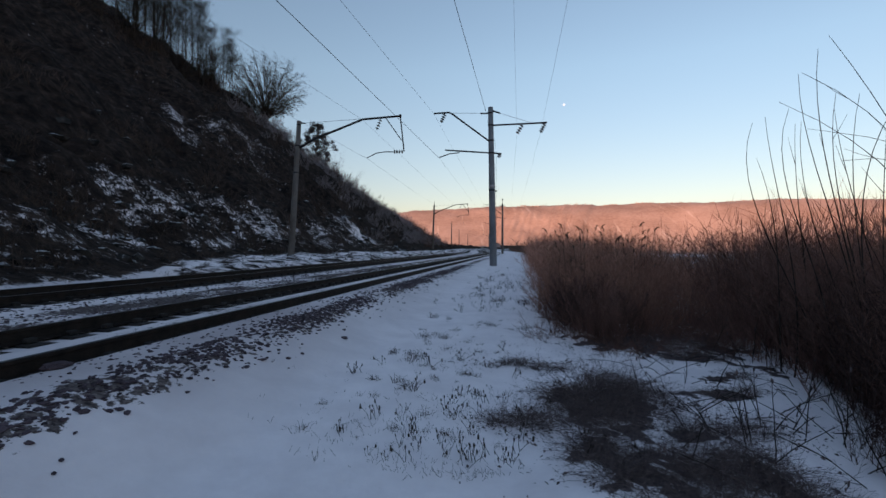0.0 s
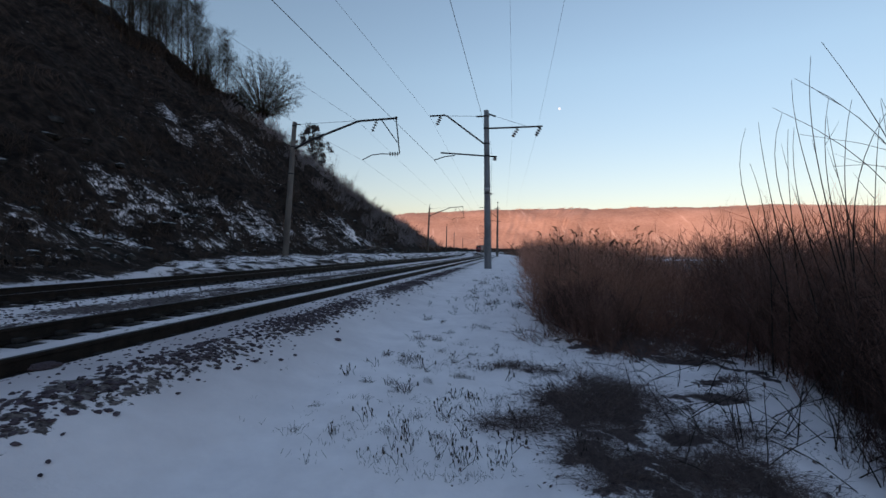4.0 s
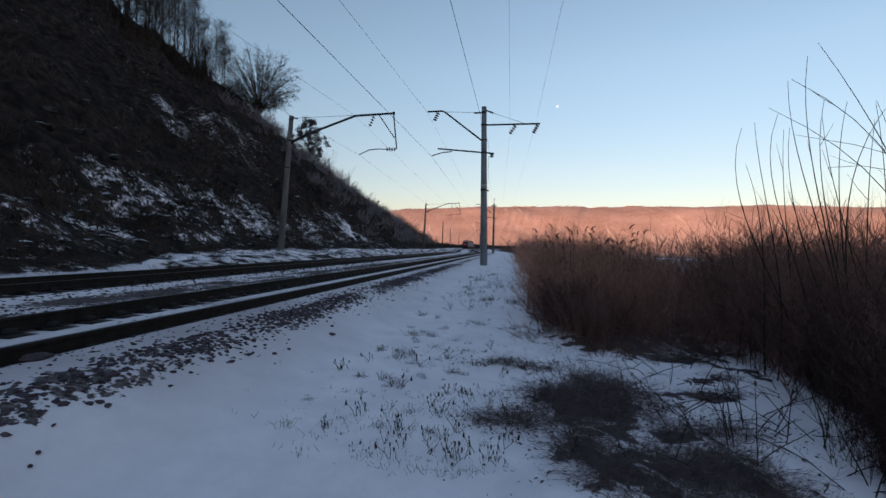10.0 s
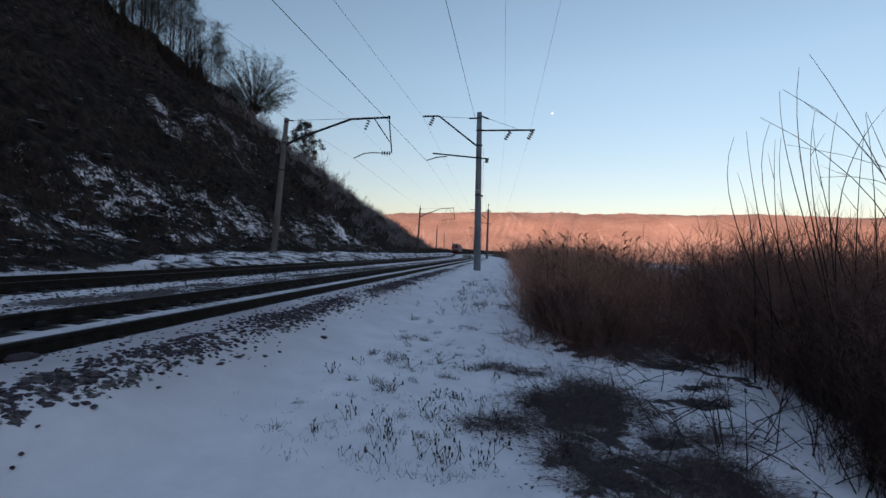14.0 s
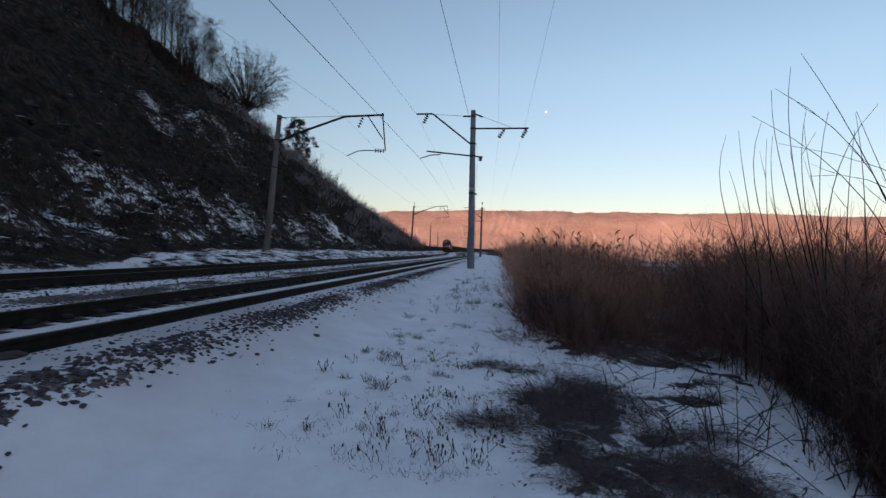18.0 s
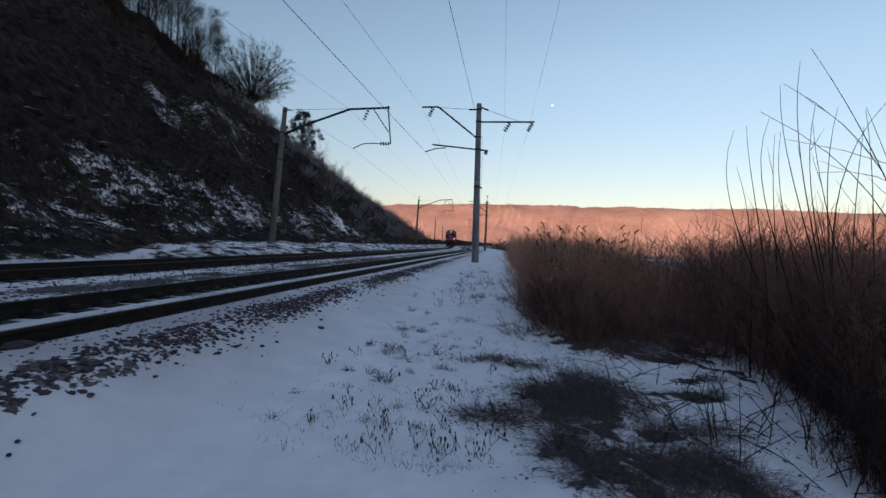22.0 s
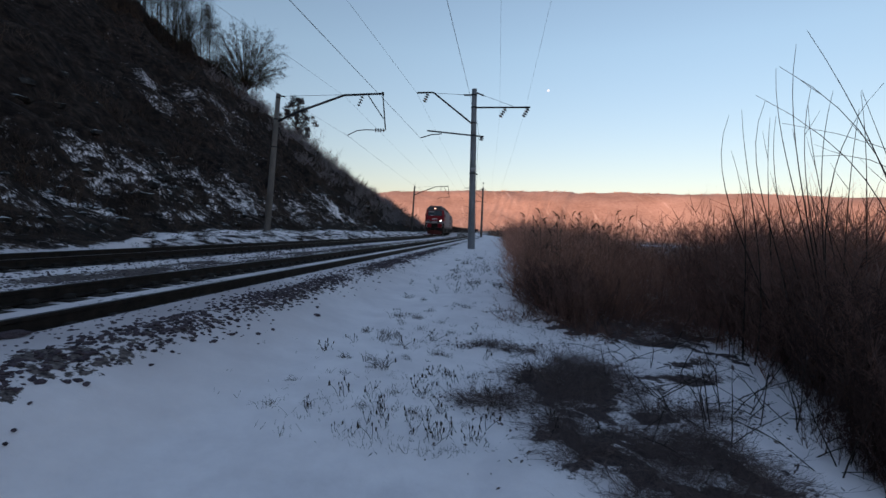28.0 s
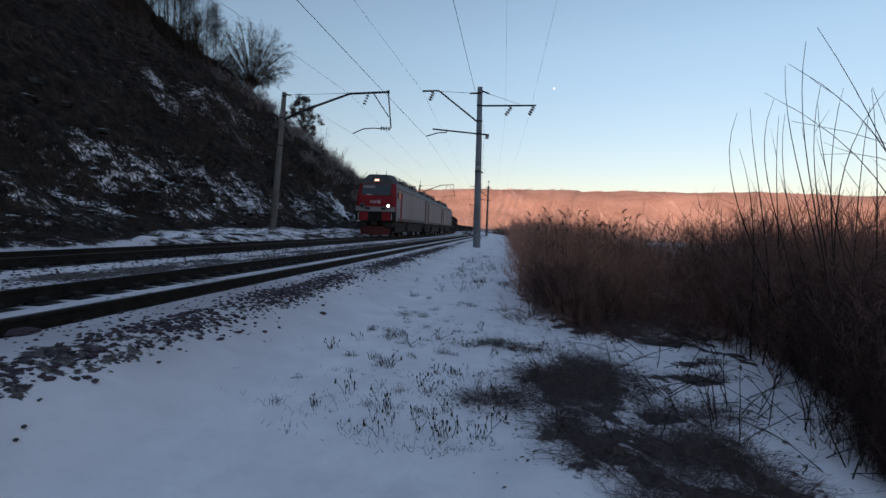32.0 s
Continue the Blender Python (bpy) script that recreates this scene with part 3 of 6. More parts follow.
def build_track(axis, top, label, shift=lambda y: 0.0):
    track = tagged(new("railway_track"), label, "railway track", "tracks")
    ys = spread([(-30, 60, 2), (60, 420, 4)])
    prof = rail_profile()
    for side in (-0.795, 0.795):
        verts, faces = [], []
        for y in ys:
            h = float(heading(y))
            cx = float(across(y, axis + side + shift(y)))
            for u, w in prof:
                verts.append((cx + u * math.cos(h), y - u * math.sin(h), top - 0.18 + w))
        m = len(prof)
        for i in range(len(ys) - 1):
            for k in range(m):
                q = (k + 1) % m
                faces.append((i * m + k, i * m + q, (i + 1) * m + q, (i + 1) * m + k))
        rail = mesh_object("rail", verts, faces, M["rail_side"], track)
        rail.data.materials.append(M["rail_top"])
        for p in rail.data.polygons:
            if p.index % m in (7,):
                p.material_index = 1
    # sleepers with their fastenings
    bm = box(0, 0, -0.09, 2.7, 0.24, 0.18, 0.02)
    for s in (-0.795, 0.795):
        for e in (-0.13, 0.13):
            box(s + e, 0, 0.03, 0.09, 0.13, 0.07, 0.015, bm)
    me = bpy.data.meshes.new("sleeper")
    bm.to_mesh(me)
    bm.free()
    me.materials.append(M["sleeper"])
    for k in range(150):
        x, y, h = on_line(-3 + 0.543 * k, axis + shift(-3 + 0.543 * k))
        s = new("sleeper", me)
        s.parent = track
        s.matrix_basis = pose(x, y, top - 0.18 + 0.002, 0, 0, -math.degrees(h))
    verts, faces = [], []
    for k in range(150, 560):
        x, y, h = on_line(-3 + 0.543 * k, axis + shift(-3 + 0.543 * k))
        b = len(verts)
        for dz in (-0.18, 0):
            for u, w in ((-1.35, -0.12), (1.35, -0.12), (1.35, 0.12), (-1.35, 0.12)):
                verts.append((x + u * math.cos(h) + w * math.sin(h), y - u * math.sin(h) + w * math.cos(h), top - 0.178 + dz))
        faces += [tuple(b + i for i in q) for q in ((0, 3, 2, 1), (4, 5, 6, 7), (0, 1, 5, 4), (1, 2, 6, 5), (2, 3, 7, 6), (3, 0, 4, 7))]
    tagged(mesh_object("far_sleepers", verts, faces, M["sleeper"], track), kind="stuff")
    return track


build_track(0.0, RAIL_Z, "railway track with dark worn rails on snowy sleepers beside the path")
build_track(FAR_N, FAR_RAIL_Z, "second railway track with dark rails at the foot of the hill", far_shift)


# ---- overhead line ----
def insulator(parent, top, bottom, discs=4):
    """A hanging string of porcelain discs."""
    t, b = Vector(top), Vector(bottom)
    ins = tube("insulator", [t, b], 0.018, M["steel"], parent, 5)
    for k in range(discs):
        c = t.lerp(b, (k + 0.7) / (discs + 0.4))
        d = (b - t).normalized() * 0.035
        tube("disc", [c - d, c + d * 0.2, c + d], [0.05, 0.13, 0.12], M["insulator"], ins, 10)
    return ins


def band(parent, z, r):
    tube("clamp", [(0, 0, z - 0.04), (0, 0, z + 0.04)], r, M["steel"], parent, 10)


def near_pole():
    """Pole of the near track; x to its right, built on its own foot."""
    p = tagged(new("catenary_pole"), "round grey concrete railway pole with steel arms and insulators", "railway pole", "poles of the near track")
    tube("shaft", [(0, 0, -0.3), (0, 0, 3), (0, 0, 6.4), (0, 0, 9.45)], [0.215, 0.195, 0.17, 0.145], M["concrete"], p, 16)
    for z, r in ((4.5, 0.2), (6.72, 0.19), (7.46, 0.185), (8.37, 0.18), (9.1, 0.165)):
        band(p, z, r)
    tube("notch_plate", [(0.19, 0, 4.45), (0.3, 0, 4.45)], 0.04, M["steel"], p, 6)
    tube("painted_band", [(0, 0, 4.62), (0, 0, 4.82)], 0.19, M["pale"], p, 16, "faded white painted band")
    # bracket to the left with the messenger wire
    tube("cantilever", [(-0.15, 0, 7.46), (-2.38, 0, 9.24), (-2.52, 0, 9.29), (-3.43, 0, 9.28)], 0.05, M["steel"], p, 6, "slanted steel bracket")
    tube("stay_rod", [(-0.15, 0, 9.1), (-2.45, 0, 9.25)], 0.012, M["steel"], p, 5)
    tube("top_spigot", [(-0.1, 0, 9.11), (-0.6, 0, 9.11)], 0.05, M["steel"], p, 5)
    insulator(p, (-2.74, 0, 9.25), (-3.0, 0, 8.7))
    # registration arm of the contact wire
    tube("registration_arm", [(0.6, 0, 6.66), (-2.78, 0, 7.03)], 0.045, M["steel"], p, 6)
    tube("steady_arm", [(-1.92, 0, 6.95), (-1.93, 0, 6.83), (-2.52, 0, 6.79), (-3.16, 0, 6.6)], 0.032, M["steel"], p, 5)
    insulator(p, (0.48, 0, 6.66), (0.46, 0, 6.42), 2)
    # feeder arm to the right
    tube("feeder_arm", [(0.12, 0, 8.37), (3.28, 0, 8.35)], 0.05, M["steel"], p, 6, "straight steel arm with two insulators")
    tube("top_spigot", [(0.1, 0, 9.24), (0.56, 0, 9.06)], 0.05, M["steel"], p, 5)
    tube("feeder_stay", [(0.56, 0, 9.06), (2.3, 0, 8.42)], 0.01, M["steel"], p, 5)
    insulator(p, (1.88, 0, 8.32), (1.52, 0, 7.78))
    insulator(p, (3.18, 0, 8.32), (2.88, 0, 7.78))
    tube("earth_wire", [(0.2, 0, 7.6), (0.3, 0.05, 6.8), (0.24, 0.05, 5.0), (0.23, 0.05, 0.4)], 0.008, M["wire"], p, 4)
    return p


def far_pole():
    """Pole of the far track with a long bent arm to its right."""
    p = tagged(new("catenary_pole"), "weathered concrete railway pole with a long bent steel arm", "railway pole", "poles of the far track")
    tube("shaft", [(0, 0, -0.6), (0, 0, 3), (0, 0, 6.0), (0, 0, 9.0)], [0.215, 0.195, 0.17, 0.145], M["old_concrete"], p, 16)
    for z, r in ((5.55, 0.2), (7.35, 0.18), (8.75, 0.165)):
        band(p, z, r)
    tube("cantilever", [(0.12, 0, 7.22), (1.1, 0, 7.8), (4.42, 0, 9.22), (6.96, 0, 9.5)], [0.08, 0.075, 0.07, 0.065], M["steel"], p, 6, "long bent steel cantilever")
    part("end_cap", box(6.94, 0, 9.5, 0.14, 0.14, 0.2, 0.02), M["steel"], p)
    tube("stay_rod", [(0.12, 0, 8.85), (4.5, 0, 9.26)], 0.012, M["steel"], p, 5)
    tube("top_rod", [(0.1, 0, 8.87), (0.45, 0, 8.86)], 0.045, M["steel"], p, 5)
    tube("hanger", [(6.94, 0, 9.46), (7.33, 0, 7.23)], 0.045, M["steel"], p, 6)
    tube("hanger_brace", [(5.98, 0, 9.34), (7.12, 0, 7.93)], 0.035, M["steel"], p, 5)
    insulator(p, (5.66, 0, 9.3), (5.4, 0, 8.55))
    insulator(p, (7.33, 0, 7.2), (6.6, 0, 7.16))
    tube("steady_arm", [(6.6, 0, 7.16), (6.1, 0, 7.15), (5.5, 0, 7.05), (4.86, 0, 6.7)], 0.032, M["steel"], p, 5)
    return p


def pole_pose(y, n, lean=0.0, tip=0.0):
    f = at(y, n)
    return pose(f.x, f.y, f.z, tip, lean, -math.degrees(float(heading(y))))


NEAR_POLES = [(28.8, 3.55, -1.0), (91.5, 2.2, 0.0), (158, 2.4, 0.3), (222, 2.9, -0.4), (287, 1.6, 0.5)]
FAR_POLES = [(32.5, -10.07, 3.7), (101, -12.2, 2.0), (172, -12.2, 0.6), (243, -12.3, 0.0), (314, -13.5, 0.4)]
near_first, far_first = near_pole(), far_pole()
rusty_shaft = next(c for c in near_first.children if c.name.startswith("shaft")).data.copy()
rusty_shaft.materials[0] = M["old_concrete"]
for i, (y, n, lean) in enumerate(NEAR_POLES):
    if i:
        ob = copy_thing(near_first, pole_pose(y, n, lean))
        for c in list(ob.children):
            kind_of = c.name.split(".")[0]
            if kind_of in ("feeder_arm", "feeder_stay", "insulator", "stay_rod", "painted_band", "steady_arm", "notch_plate"):
                for q in (*c.children, c):
                    bpy.data.objects.remove(q)
            elif kind_of == "shaft":
                c.data = rusty_shaft
        if i == 1:
            tube("mast_rod", [(0, 0, 9.4), (0.03, 0, 10.2)], 0.035, M["steel"], ob, 5)
            tube("rod_head", [(0.03, 0, 10.15), (0.03, 0, 10.4)], 0.12, M["steel"], ob, 6)
    else:
        near_first.matrix_basis = pole_pose(y, n, lean)
for i, (y, n, lean) in enumerate(FAR_POLES):
    if i:
        ob = copy_thing(far_first, pole_pose(y, n, lean))
        if i > 1:
            for c in list(ob.children):
                if c.name.split(".")[0] not in ("shaft", "clamp"):
                    for q in (*c.children, c):
                        bpy.data.objects.remove(q)
        tube("mast_rod", [(0, 0, 8.9), (0.06, 0, 9.9)], [0.07, 0.03], M["steel"], ob, 5)
    else:
        far_first.matrix_basis = pole_pose(y, n, lean)


def pole_point(y, n, lean, p):
    return pole_pose(y, n, lean) @ Vector(p)


def wire(name, poles, p, sag, radius, label, back, aside=0.0, lift=0.0):
    """A wire over all the poles of a row, sagging between them, and on behind the camera."""
    t = tagged(new(name), label, "overhead wire", "overhead wires")
    pts = [pole_point(*q, p) for q in poles]
    y0, n0, lean0 = poles[0]
    d = Vector((math.sin(0.1545), math.cos(0.1545), 0))
    pts = [pts[0] - d * back + Vector((math.cos(0.1545), -math.sin(0.1545), 0)) * aside + Vector((0, 0, lift))] + pts
    for i in range(len(pts) - 1):
        a, b = pts[i], pts[i + 1]
        line = []
        for k in range(15):
            u = k / 14
            q = a.lerp(b, u)
            q.z -= 4 * sag * u * (1 - u)
            line.append(q)
        tube("span", line, radius if i == 0 else min(radius, 0.005), M["wire"], t, 4)
    return t


wire("contact_wire", NEAR_POLES, (-3.16, 0, 6.58), 0.02, 0.0085, "dark contact wire over the near track", 50, -1.02, -0.31)
wire("messenger_wire", NEAR_POLES, (-3.43, 0, 9.26), 0.02, 0.0055, "thin messenger wire over the near track", 50, -1.77, -0.96)
wire("ground_wire", NEAR_POLES, (-0.25, 0, 9.1), 0.02, 0.011, "dark wire along the pole tops", 50, -0.61, -0.08)
wire("feeder_wire", NEAR_POLES, (1.52, 0, 7.76), 0.02, 0.004, "thin feeder wire under the pole arm", 50, -0.12)
wire("feeder_wire", NEAR_POLES, (2.88, 0, 7.76), 0.3, 0.004, "thin feeder wire at the arm's end", 50)
wire("contact_wire", FAR_POLES, (4.86, 0, 6.68), 0.3, 0.005, "thin contact wire over the far track", 55, 0.12, 0.21)
wire("messenger_wire", FAR_POLES, (4.4, 0, 9.2), 0.1, 0.006, "thin messenger wire over the far track", 55, -1.33, -1.89)


# ---- woody plants ----
def branch(tubes, rng_, start, way, length, radius, depth, spread_, sides, up=0.25, kinks=4, thin=None):
    pts, rad = [start], [radius]
    d = way.normalized()
    kinks = kinks if depth > 1 else 2
    for k in range(kinks):
        d = (d + Vector((rng_.uniform(-1, 1), rng_.uniform(-1, 1), rng_.uniform(-0.8, 0.8))) * 0.15 + Vector((0, 0, up * 0.2))).normalized()
        pts.append(pts[-1] + d * (length / kinks))
        rad.append(radius * (1 - 0.62 * (k + 1) / kinks))
    (thin if thin is not None and depth <= 1 else tubes).add(pts, rad, sides if depth > 1 else 3, cap=False)
    if depth == 0:
        return
    for j in range(rng_.randint(*spread_[depth])):
        u = rng_.uniform(0.25, 1.0)
        k = min(int(u * kinks), kinks - 1)
        p = pts[k].lerp(pts[k + 1], u * kinks - k)
        side = Vector((rng_.uniform(-1, 1), rng_.uniform(-1, 1), rng_.uniform(-0.3, 0.7))).normalized()
        branch(tubes, rng_, p, d * 0.8 + side * 0.75, length * rng_.uniform(0.42, 0.66), rad[k + 1] * rng_.uniform(0.5, 0.75), depth - 1, spread_, max(3, sides - 1), up, kinks + 1 if depth > 2 else kinks, thin)


def stuff(ob):
    return tagged(ob, kind="stuff")


def round_tree(seed, height, label, wide=0.46, limbs=34, side=10, twigs=5):
    """A leafless tree that forks low; its limbs fan out to fill a round crown."""
    r = random.Random(seed)
    tree = tagged(new("bare_tree"), label, "tree", "leafless trees")
    wood, fine = Tubes(), Tubes()
    h0 = height * 0.09
    wood.add([(0, 0, -0.6), (0.03, 0, h0 * 0.5), (0, 0.05, h0 * 1.2)], [height * 0.034, height * 0.028, height * 0.022], 8, cap=False)
    for j in range(limbs):
        cz = 1 - 1.72 * (j + 0.5) / limbs
        w = 2.4 * j + r.uniform(-0.2, 0.2)
        ring = math.sqrt(max(0.0, 1 - cz * cz))
        reach = r.uniform(0.84, 0.96)
        end = Vector((math.cos(w) * ring * wide * height * reach, math.sin(w) * ring * wide * height * reach, height * (0.52 + 0.47 * cz * reach)))
        mid = Vector((end.x * 0.42, end.y * 0.42, h0 + (end.z - h0) * (0.62 if cz > 0 else 0.75)))
        start = Vector((0, 0, h0 * r.uniform(0.7, 1.1)))
        pts = []
        for k in range(7):
            u = k / 6
            q = start * (1 - u) ** 2 + mid * 2 * u * (1 - u) + end * u * u
            pts.append(q + Vector((r.gauss(0, 0.012), r.gauss(0, 0.012), r.gauss(0, 0.01))) * height * u)
        rad = [height * 0.005 * (1 - 0.8 * k / 6) for k in range(7)]
        wood.add(pts, rad, 5, cap=False)
        for q in range(side):
            u = r.uniform(0.34, 1.0) * 6
            k = min(int(u), 5)
            p = pts[k].lerp(pts[k + 1], u - k)
            out = (p - Vector((0, 0, height * 0.3))).normalized()
            d = (out * 0.8 + Vector((r.gauss(0, 0.6), r.gauss(0, 0.6), r.gauss(0, 0.55)))).normalized()
            e = p + d * height * r.uniform(0.05, 0.12)
            fine.add([p, p.lerp(e, 0.5) + Vector((0, 0, 0.01 * height)), e], [rad[k] * 0.42, rad[k] * 0.32, rad[k] * 0.15], 3, cap=False)
            for t in range(twigs):
                a = p.lerp(e, r.uniform(0.3, 1.0))
                f = (d * 0.6 + Vector((r.gauss(0, 0.6), r.gauss(0, 0.6), r.gauss(0, 0.55)))).normalized()
                fine.spike(a, a + f * height * r.uniform(0.03, 0.065), height * 0.0006)
    wood.object("trunk", M["bark"], tree)
    stuff(fine.object("crown", M["bark"], tree))
    return tree


def tall_tree(seed, height, label):
    """A slender leafless tree with a straight stem and short upward limbs."""
    r = random.Random(seed)
    tree = tagged(new("bare_tree"), label, "tree", "leafless trees")
    wood, fine = Tubes(), Tubes()
    bend = (r.uniform(-0.8, 0.8), r.uniform(-0.8, 0.8))
    stem = [Vector((bend[0] * u * u, bend[1] * u * u, -0.5 + (height + 0.5) * u)) for u in (0, 0.25, 0.5, 0.75, 1)]
    wood.add(stem, [height * q for q in (0.0065, 0.0055, 0.0042, 0.0028, 0.0012)], 7, cap=False)
    for j in range(26):
        u = r.uniform(0.22, 0.97)
        k = min(int(u * 4), 3)
        p = stem[k].lerp(stem[k + 1], u * 4 - k)
        w = r.uniform(0, 6.283)
        way = Vector((math.cos(w), math.sin(w), r.uniform(0.6, 1.5)))
        branch(wood, r, p, way, height * 0.40 * (1.15 - u), height * 0.0018, 1, {1: (5, 7)}, 4, 0.3, 3, fine)
        for q in range(54):
            a = p + (way.normalized() * r.uniform(0.2, 1.1) + Vector((r.gauss(0, 0.22), r.gauss(0, 0.22), r.gauss(0, 0.16)))) * height * 0.34 * (1.15 - u)
            fine.spike(a, a + (way + Vector((r.gauss(0, 0.6), r.gauss(0, 0.6), r.gauss(0, 0.5)))).normalized() * height * r.uniform(0.03, 0.08), height * 0.0009)
    wood.object("trunk", M["bark"], tree)
    stuff(fine.object("crown", M["bark"], tree))
    return tree


def leafy_tree(seed, height, label):
    """A small tree that has kept its dark withered leaves in clumps."""
    r = random.Random(seed)
    tree = tagged(new("leafy_tree"), label, "tree")
    wood, leaves, faces = Tubes(), [], []
    wood.add([(0, 0, -0.5), (0.1, 0, height * 0.3), (0.0, 0, height * 0.75)], [0.13, 0.1, 0.04], 6, cap=False)
    for j in range(70):
        w, u = r.uniform(0, 6.283), r.uniform(0.26, 1.0)
        rad = height * 0.37 * math.sin(math.pi * min(1, u * 0.8 + 0.15)) * r.uniform(0.4, 1)
        c = Vector((math.cos(w) * rad, math.sin(w) * rad, height * u))
        wood.add([(0, 0, height * (u * 0.6)), c * 0.6 + Vector((0, 0, height * u * 0.3)), c], [0.04, 0.03, 0.012], 4, cap=False)
        for q in range(60):
            p = c + Vector((r.gauss(0, 0.28), r.gauss(0, 0.28), r.gauss(0, 0.24)))
            a = Vector((r.gauss(0, 1), r.gauss(0, 1), r.gauss(0, 1))).normalized() * 0.14
            b = a.orthogonal().normalized() * 0.11
            i = len(leaves)
            leaves += [p - a, p + b, p + a, p - b]
            faces.append((i, i + 1, i + 2, i + 3))
    wood.object("trunk", M["bark"], tree)
    stuff(mesh_object("foliage", leaves, faces, M["needles"], tree))
    return tree


def shrub(seed, height, stems, label, lean_by=0.45, side=7, wide=0.5, thick=1.0, arch=0.0, material="twig"):
    """A clump of thin stems full of side twigs; arch bends them over."""
    r = random.Random(seed)
    ob = tagged(new("shrub"), label, "shrub", "leafless shrubs")
    a, b = Tubes(), Tubes()
    for j in range(stems):
        w, rad = r.uniform(0, 6.283), wide * math.sqrt(r.random())
        p = Vector((math.cos(w) * rad, math.sin(w) * rad, -0.1))
        h = height * r.uniform(0.45, 1.0)
        pts, d = [p], Vector((r.gauss(0, lean_by), r.gauss(0, lean_by), 1)).normalized()
        for k in range(4):
            d = (d + Vector((r.gauss(0, 0.14), r.gauss(0, 0.14), 0.02 - arch * r.uniform(0.3, 1)))).normalized()
            pts.append(pts[-1] + d * h / 4)
            if pts[-1].z < 0.02:
                pts[-1].z = 0.02 + 0.03 * r.random()
        r0 = (0.0035 + 0.0022 * h) * thick
        a.add(pts[::2], [r0, r0 * 0.65, r0 * 0.2], 3, cap=False)
        for q in range(side):
            u = r.uniform(0.1, 1.0) * 4
            k = min(int(u), 3)
            s = pts[k].lerp(pts[k + 1], u - k)
            t = (d * 0.55 + Vector((r.gauss(0, 0.6), r.gauss(0, 0.6), r.uniform(-0.2, 0.6)))).normalized()
            e = s + t * h * r.uniform(0.1, 0.34)
            e.z = max(e.z, 0.02)
            b.spike(s, e, r0 * 0.6)
    stuff(a.object("stem_clump", M[material], ob))
    stuff(b.object("twig_mass", M[material], ob))
    return ob


def spot(y, n, turn=0.0, size=1.0, sink=0.0):
    p = at(y, n)
    return Matrix.Translation((p.x, p.y, p.z - sink)) @ Matrix.Rotation(turn, 4, "Z") @ Matrix.Scale(size, 4)


def put(ob, m, label=""):
    """A scaled copy."""
    loc, rot, sc = m.decompose()
    c = copy_thing(ob, Matrix.LocRotScale(loc, rot, None))
    c.scale = sc
    return tagged(c, label)


rng = random.Random(5)
any_turn = lambda: rng.uniform(0, 6.283)
# thicket on the bank beside the path
DARK = "dense brown leafless shrub in the thicket beside the path"
dark_shrubs = [shrub(100 + i, 1.45 + 0.12 * i, 34, DARK, 0.42, 34, 0.7, 0.9, 0.03, "thicket") for i in range(5)]
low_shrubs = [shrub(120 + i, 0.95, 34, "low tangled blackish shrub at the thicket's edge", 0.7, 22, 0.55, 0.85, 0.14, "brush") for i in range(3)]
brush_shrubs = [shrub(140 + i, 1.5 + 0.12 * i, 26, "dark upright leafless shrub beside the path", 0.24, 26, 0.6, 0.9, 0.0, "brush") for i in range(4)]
# foot shrubs wear the darkened twigs in place of shade
front_shrubs = [shrub(180 + i, 1.45 + 0.12 * i, 32, "leafless shrub at the thicket's foot, shade darkened into its twigs", 0.28, 26, 0.6, 0.9, 0.02, "black_brush") for i in range(3)]
tall_sprays = [shrub(130 + i, 2.3, 14, "sparse upright bare shoots standing out of the thicket", 0.16, 10, 0.6, 0.8, 0.0, "thicket") for i in range(3)]
for i, ob in enumerate(dark_shrubs):
    ob.matrix_basis = spot(9.0 + 2.2 * i, 7.6 + 0.3 * i)
for i, ob in enumerate(low_shrubs):
    ob.matrix_basis = spot(8.0 + 1.6 * i, 6.1)
for i, ob in enumerate(brush_shrubs):
    ob.matrix_basis = spot(4.2 + 0.9 * i, 8.7 + 0.1 * i)
for i, ob in enumerate(front_shrubs):
    ob.matrix_basis = spot(3.9 + 0.8 * i, 8.5 + 0.2 * i)
for i, ob in enumerate(tall_sprays):
    ob.matrix_basis = spot(8.6 + 2.0 * i, 7.4 + 0.5 * i)
thicket_far = []


def low_swath(y, n):
    """1 in a swath of low growth that runs from the path out to the open meadow."""
    return math.exp(-((float(across(y, n)) / y - 0.50) / 0.12) ** 2)


for row, (n0, y, y_end) in enumerate(((6.35, 9.0, 40), (6.85, 8.2, 44), (7.6, 7.2, 46), (8.9, 6.2, 46), (10.4, 5.2, 48), (12.2, 5.0, 50), (14.6, 5.2, 60), (17.5, 6.0, 70), (21, 8, 90))):
    while y < y_end:
        clump = 0.98 + 0.22 * min(row, 2) / 2 + 1.6 * float(vnoise(np.array(y * 0.17), np.array(n0 * 0.15), 131))
        where = spot(y, n0 + rng.uniform(-0.5, 0.5), any_turn(), rng.uniform(0.88, 1.1) * clump * (1 - (0.22 + 0.26 * float(step(y, 12, 18))) * low_swath(y, n0)), 0.05)
        if y > 15 or n0 > 9.5:
            thicket_far.append(where)
        else:
            put(rng.choice(brush_shrubs if y < 8.5 and n0 > 7.5 else dark_shrubs), where)
        if rng.random() < 0.3 and y < 26 and low_swath(y, n0) < 0.5:
            put(rng.choice(tall_sprays), spot(y + 0.3, n0 + rng.uniform(-0.5, 0.5), any_turn(), rng.uniform(0.7, 1.0), 0.05))
        y += rng.uniform(0.7, 1.15) * (1 + y / 34) * (1 + 0.08 * row)
y = 6.6
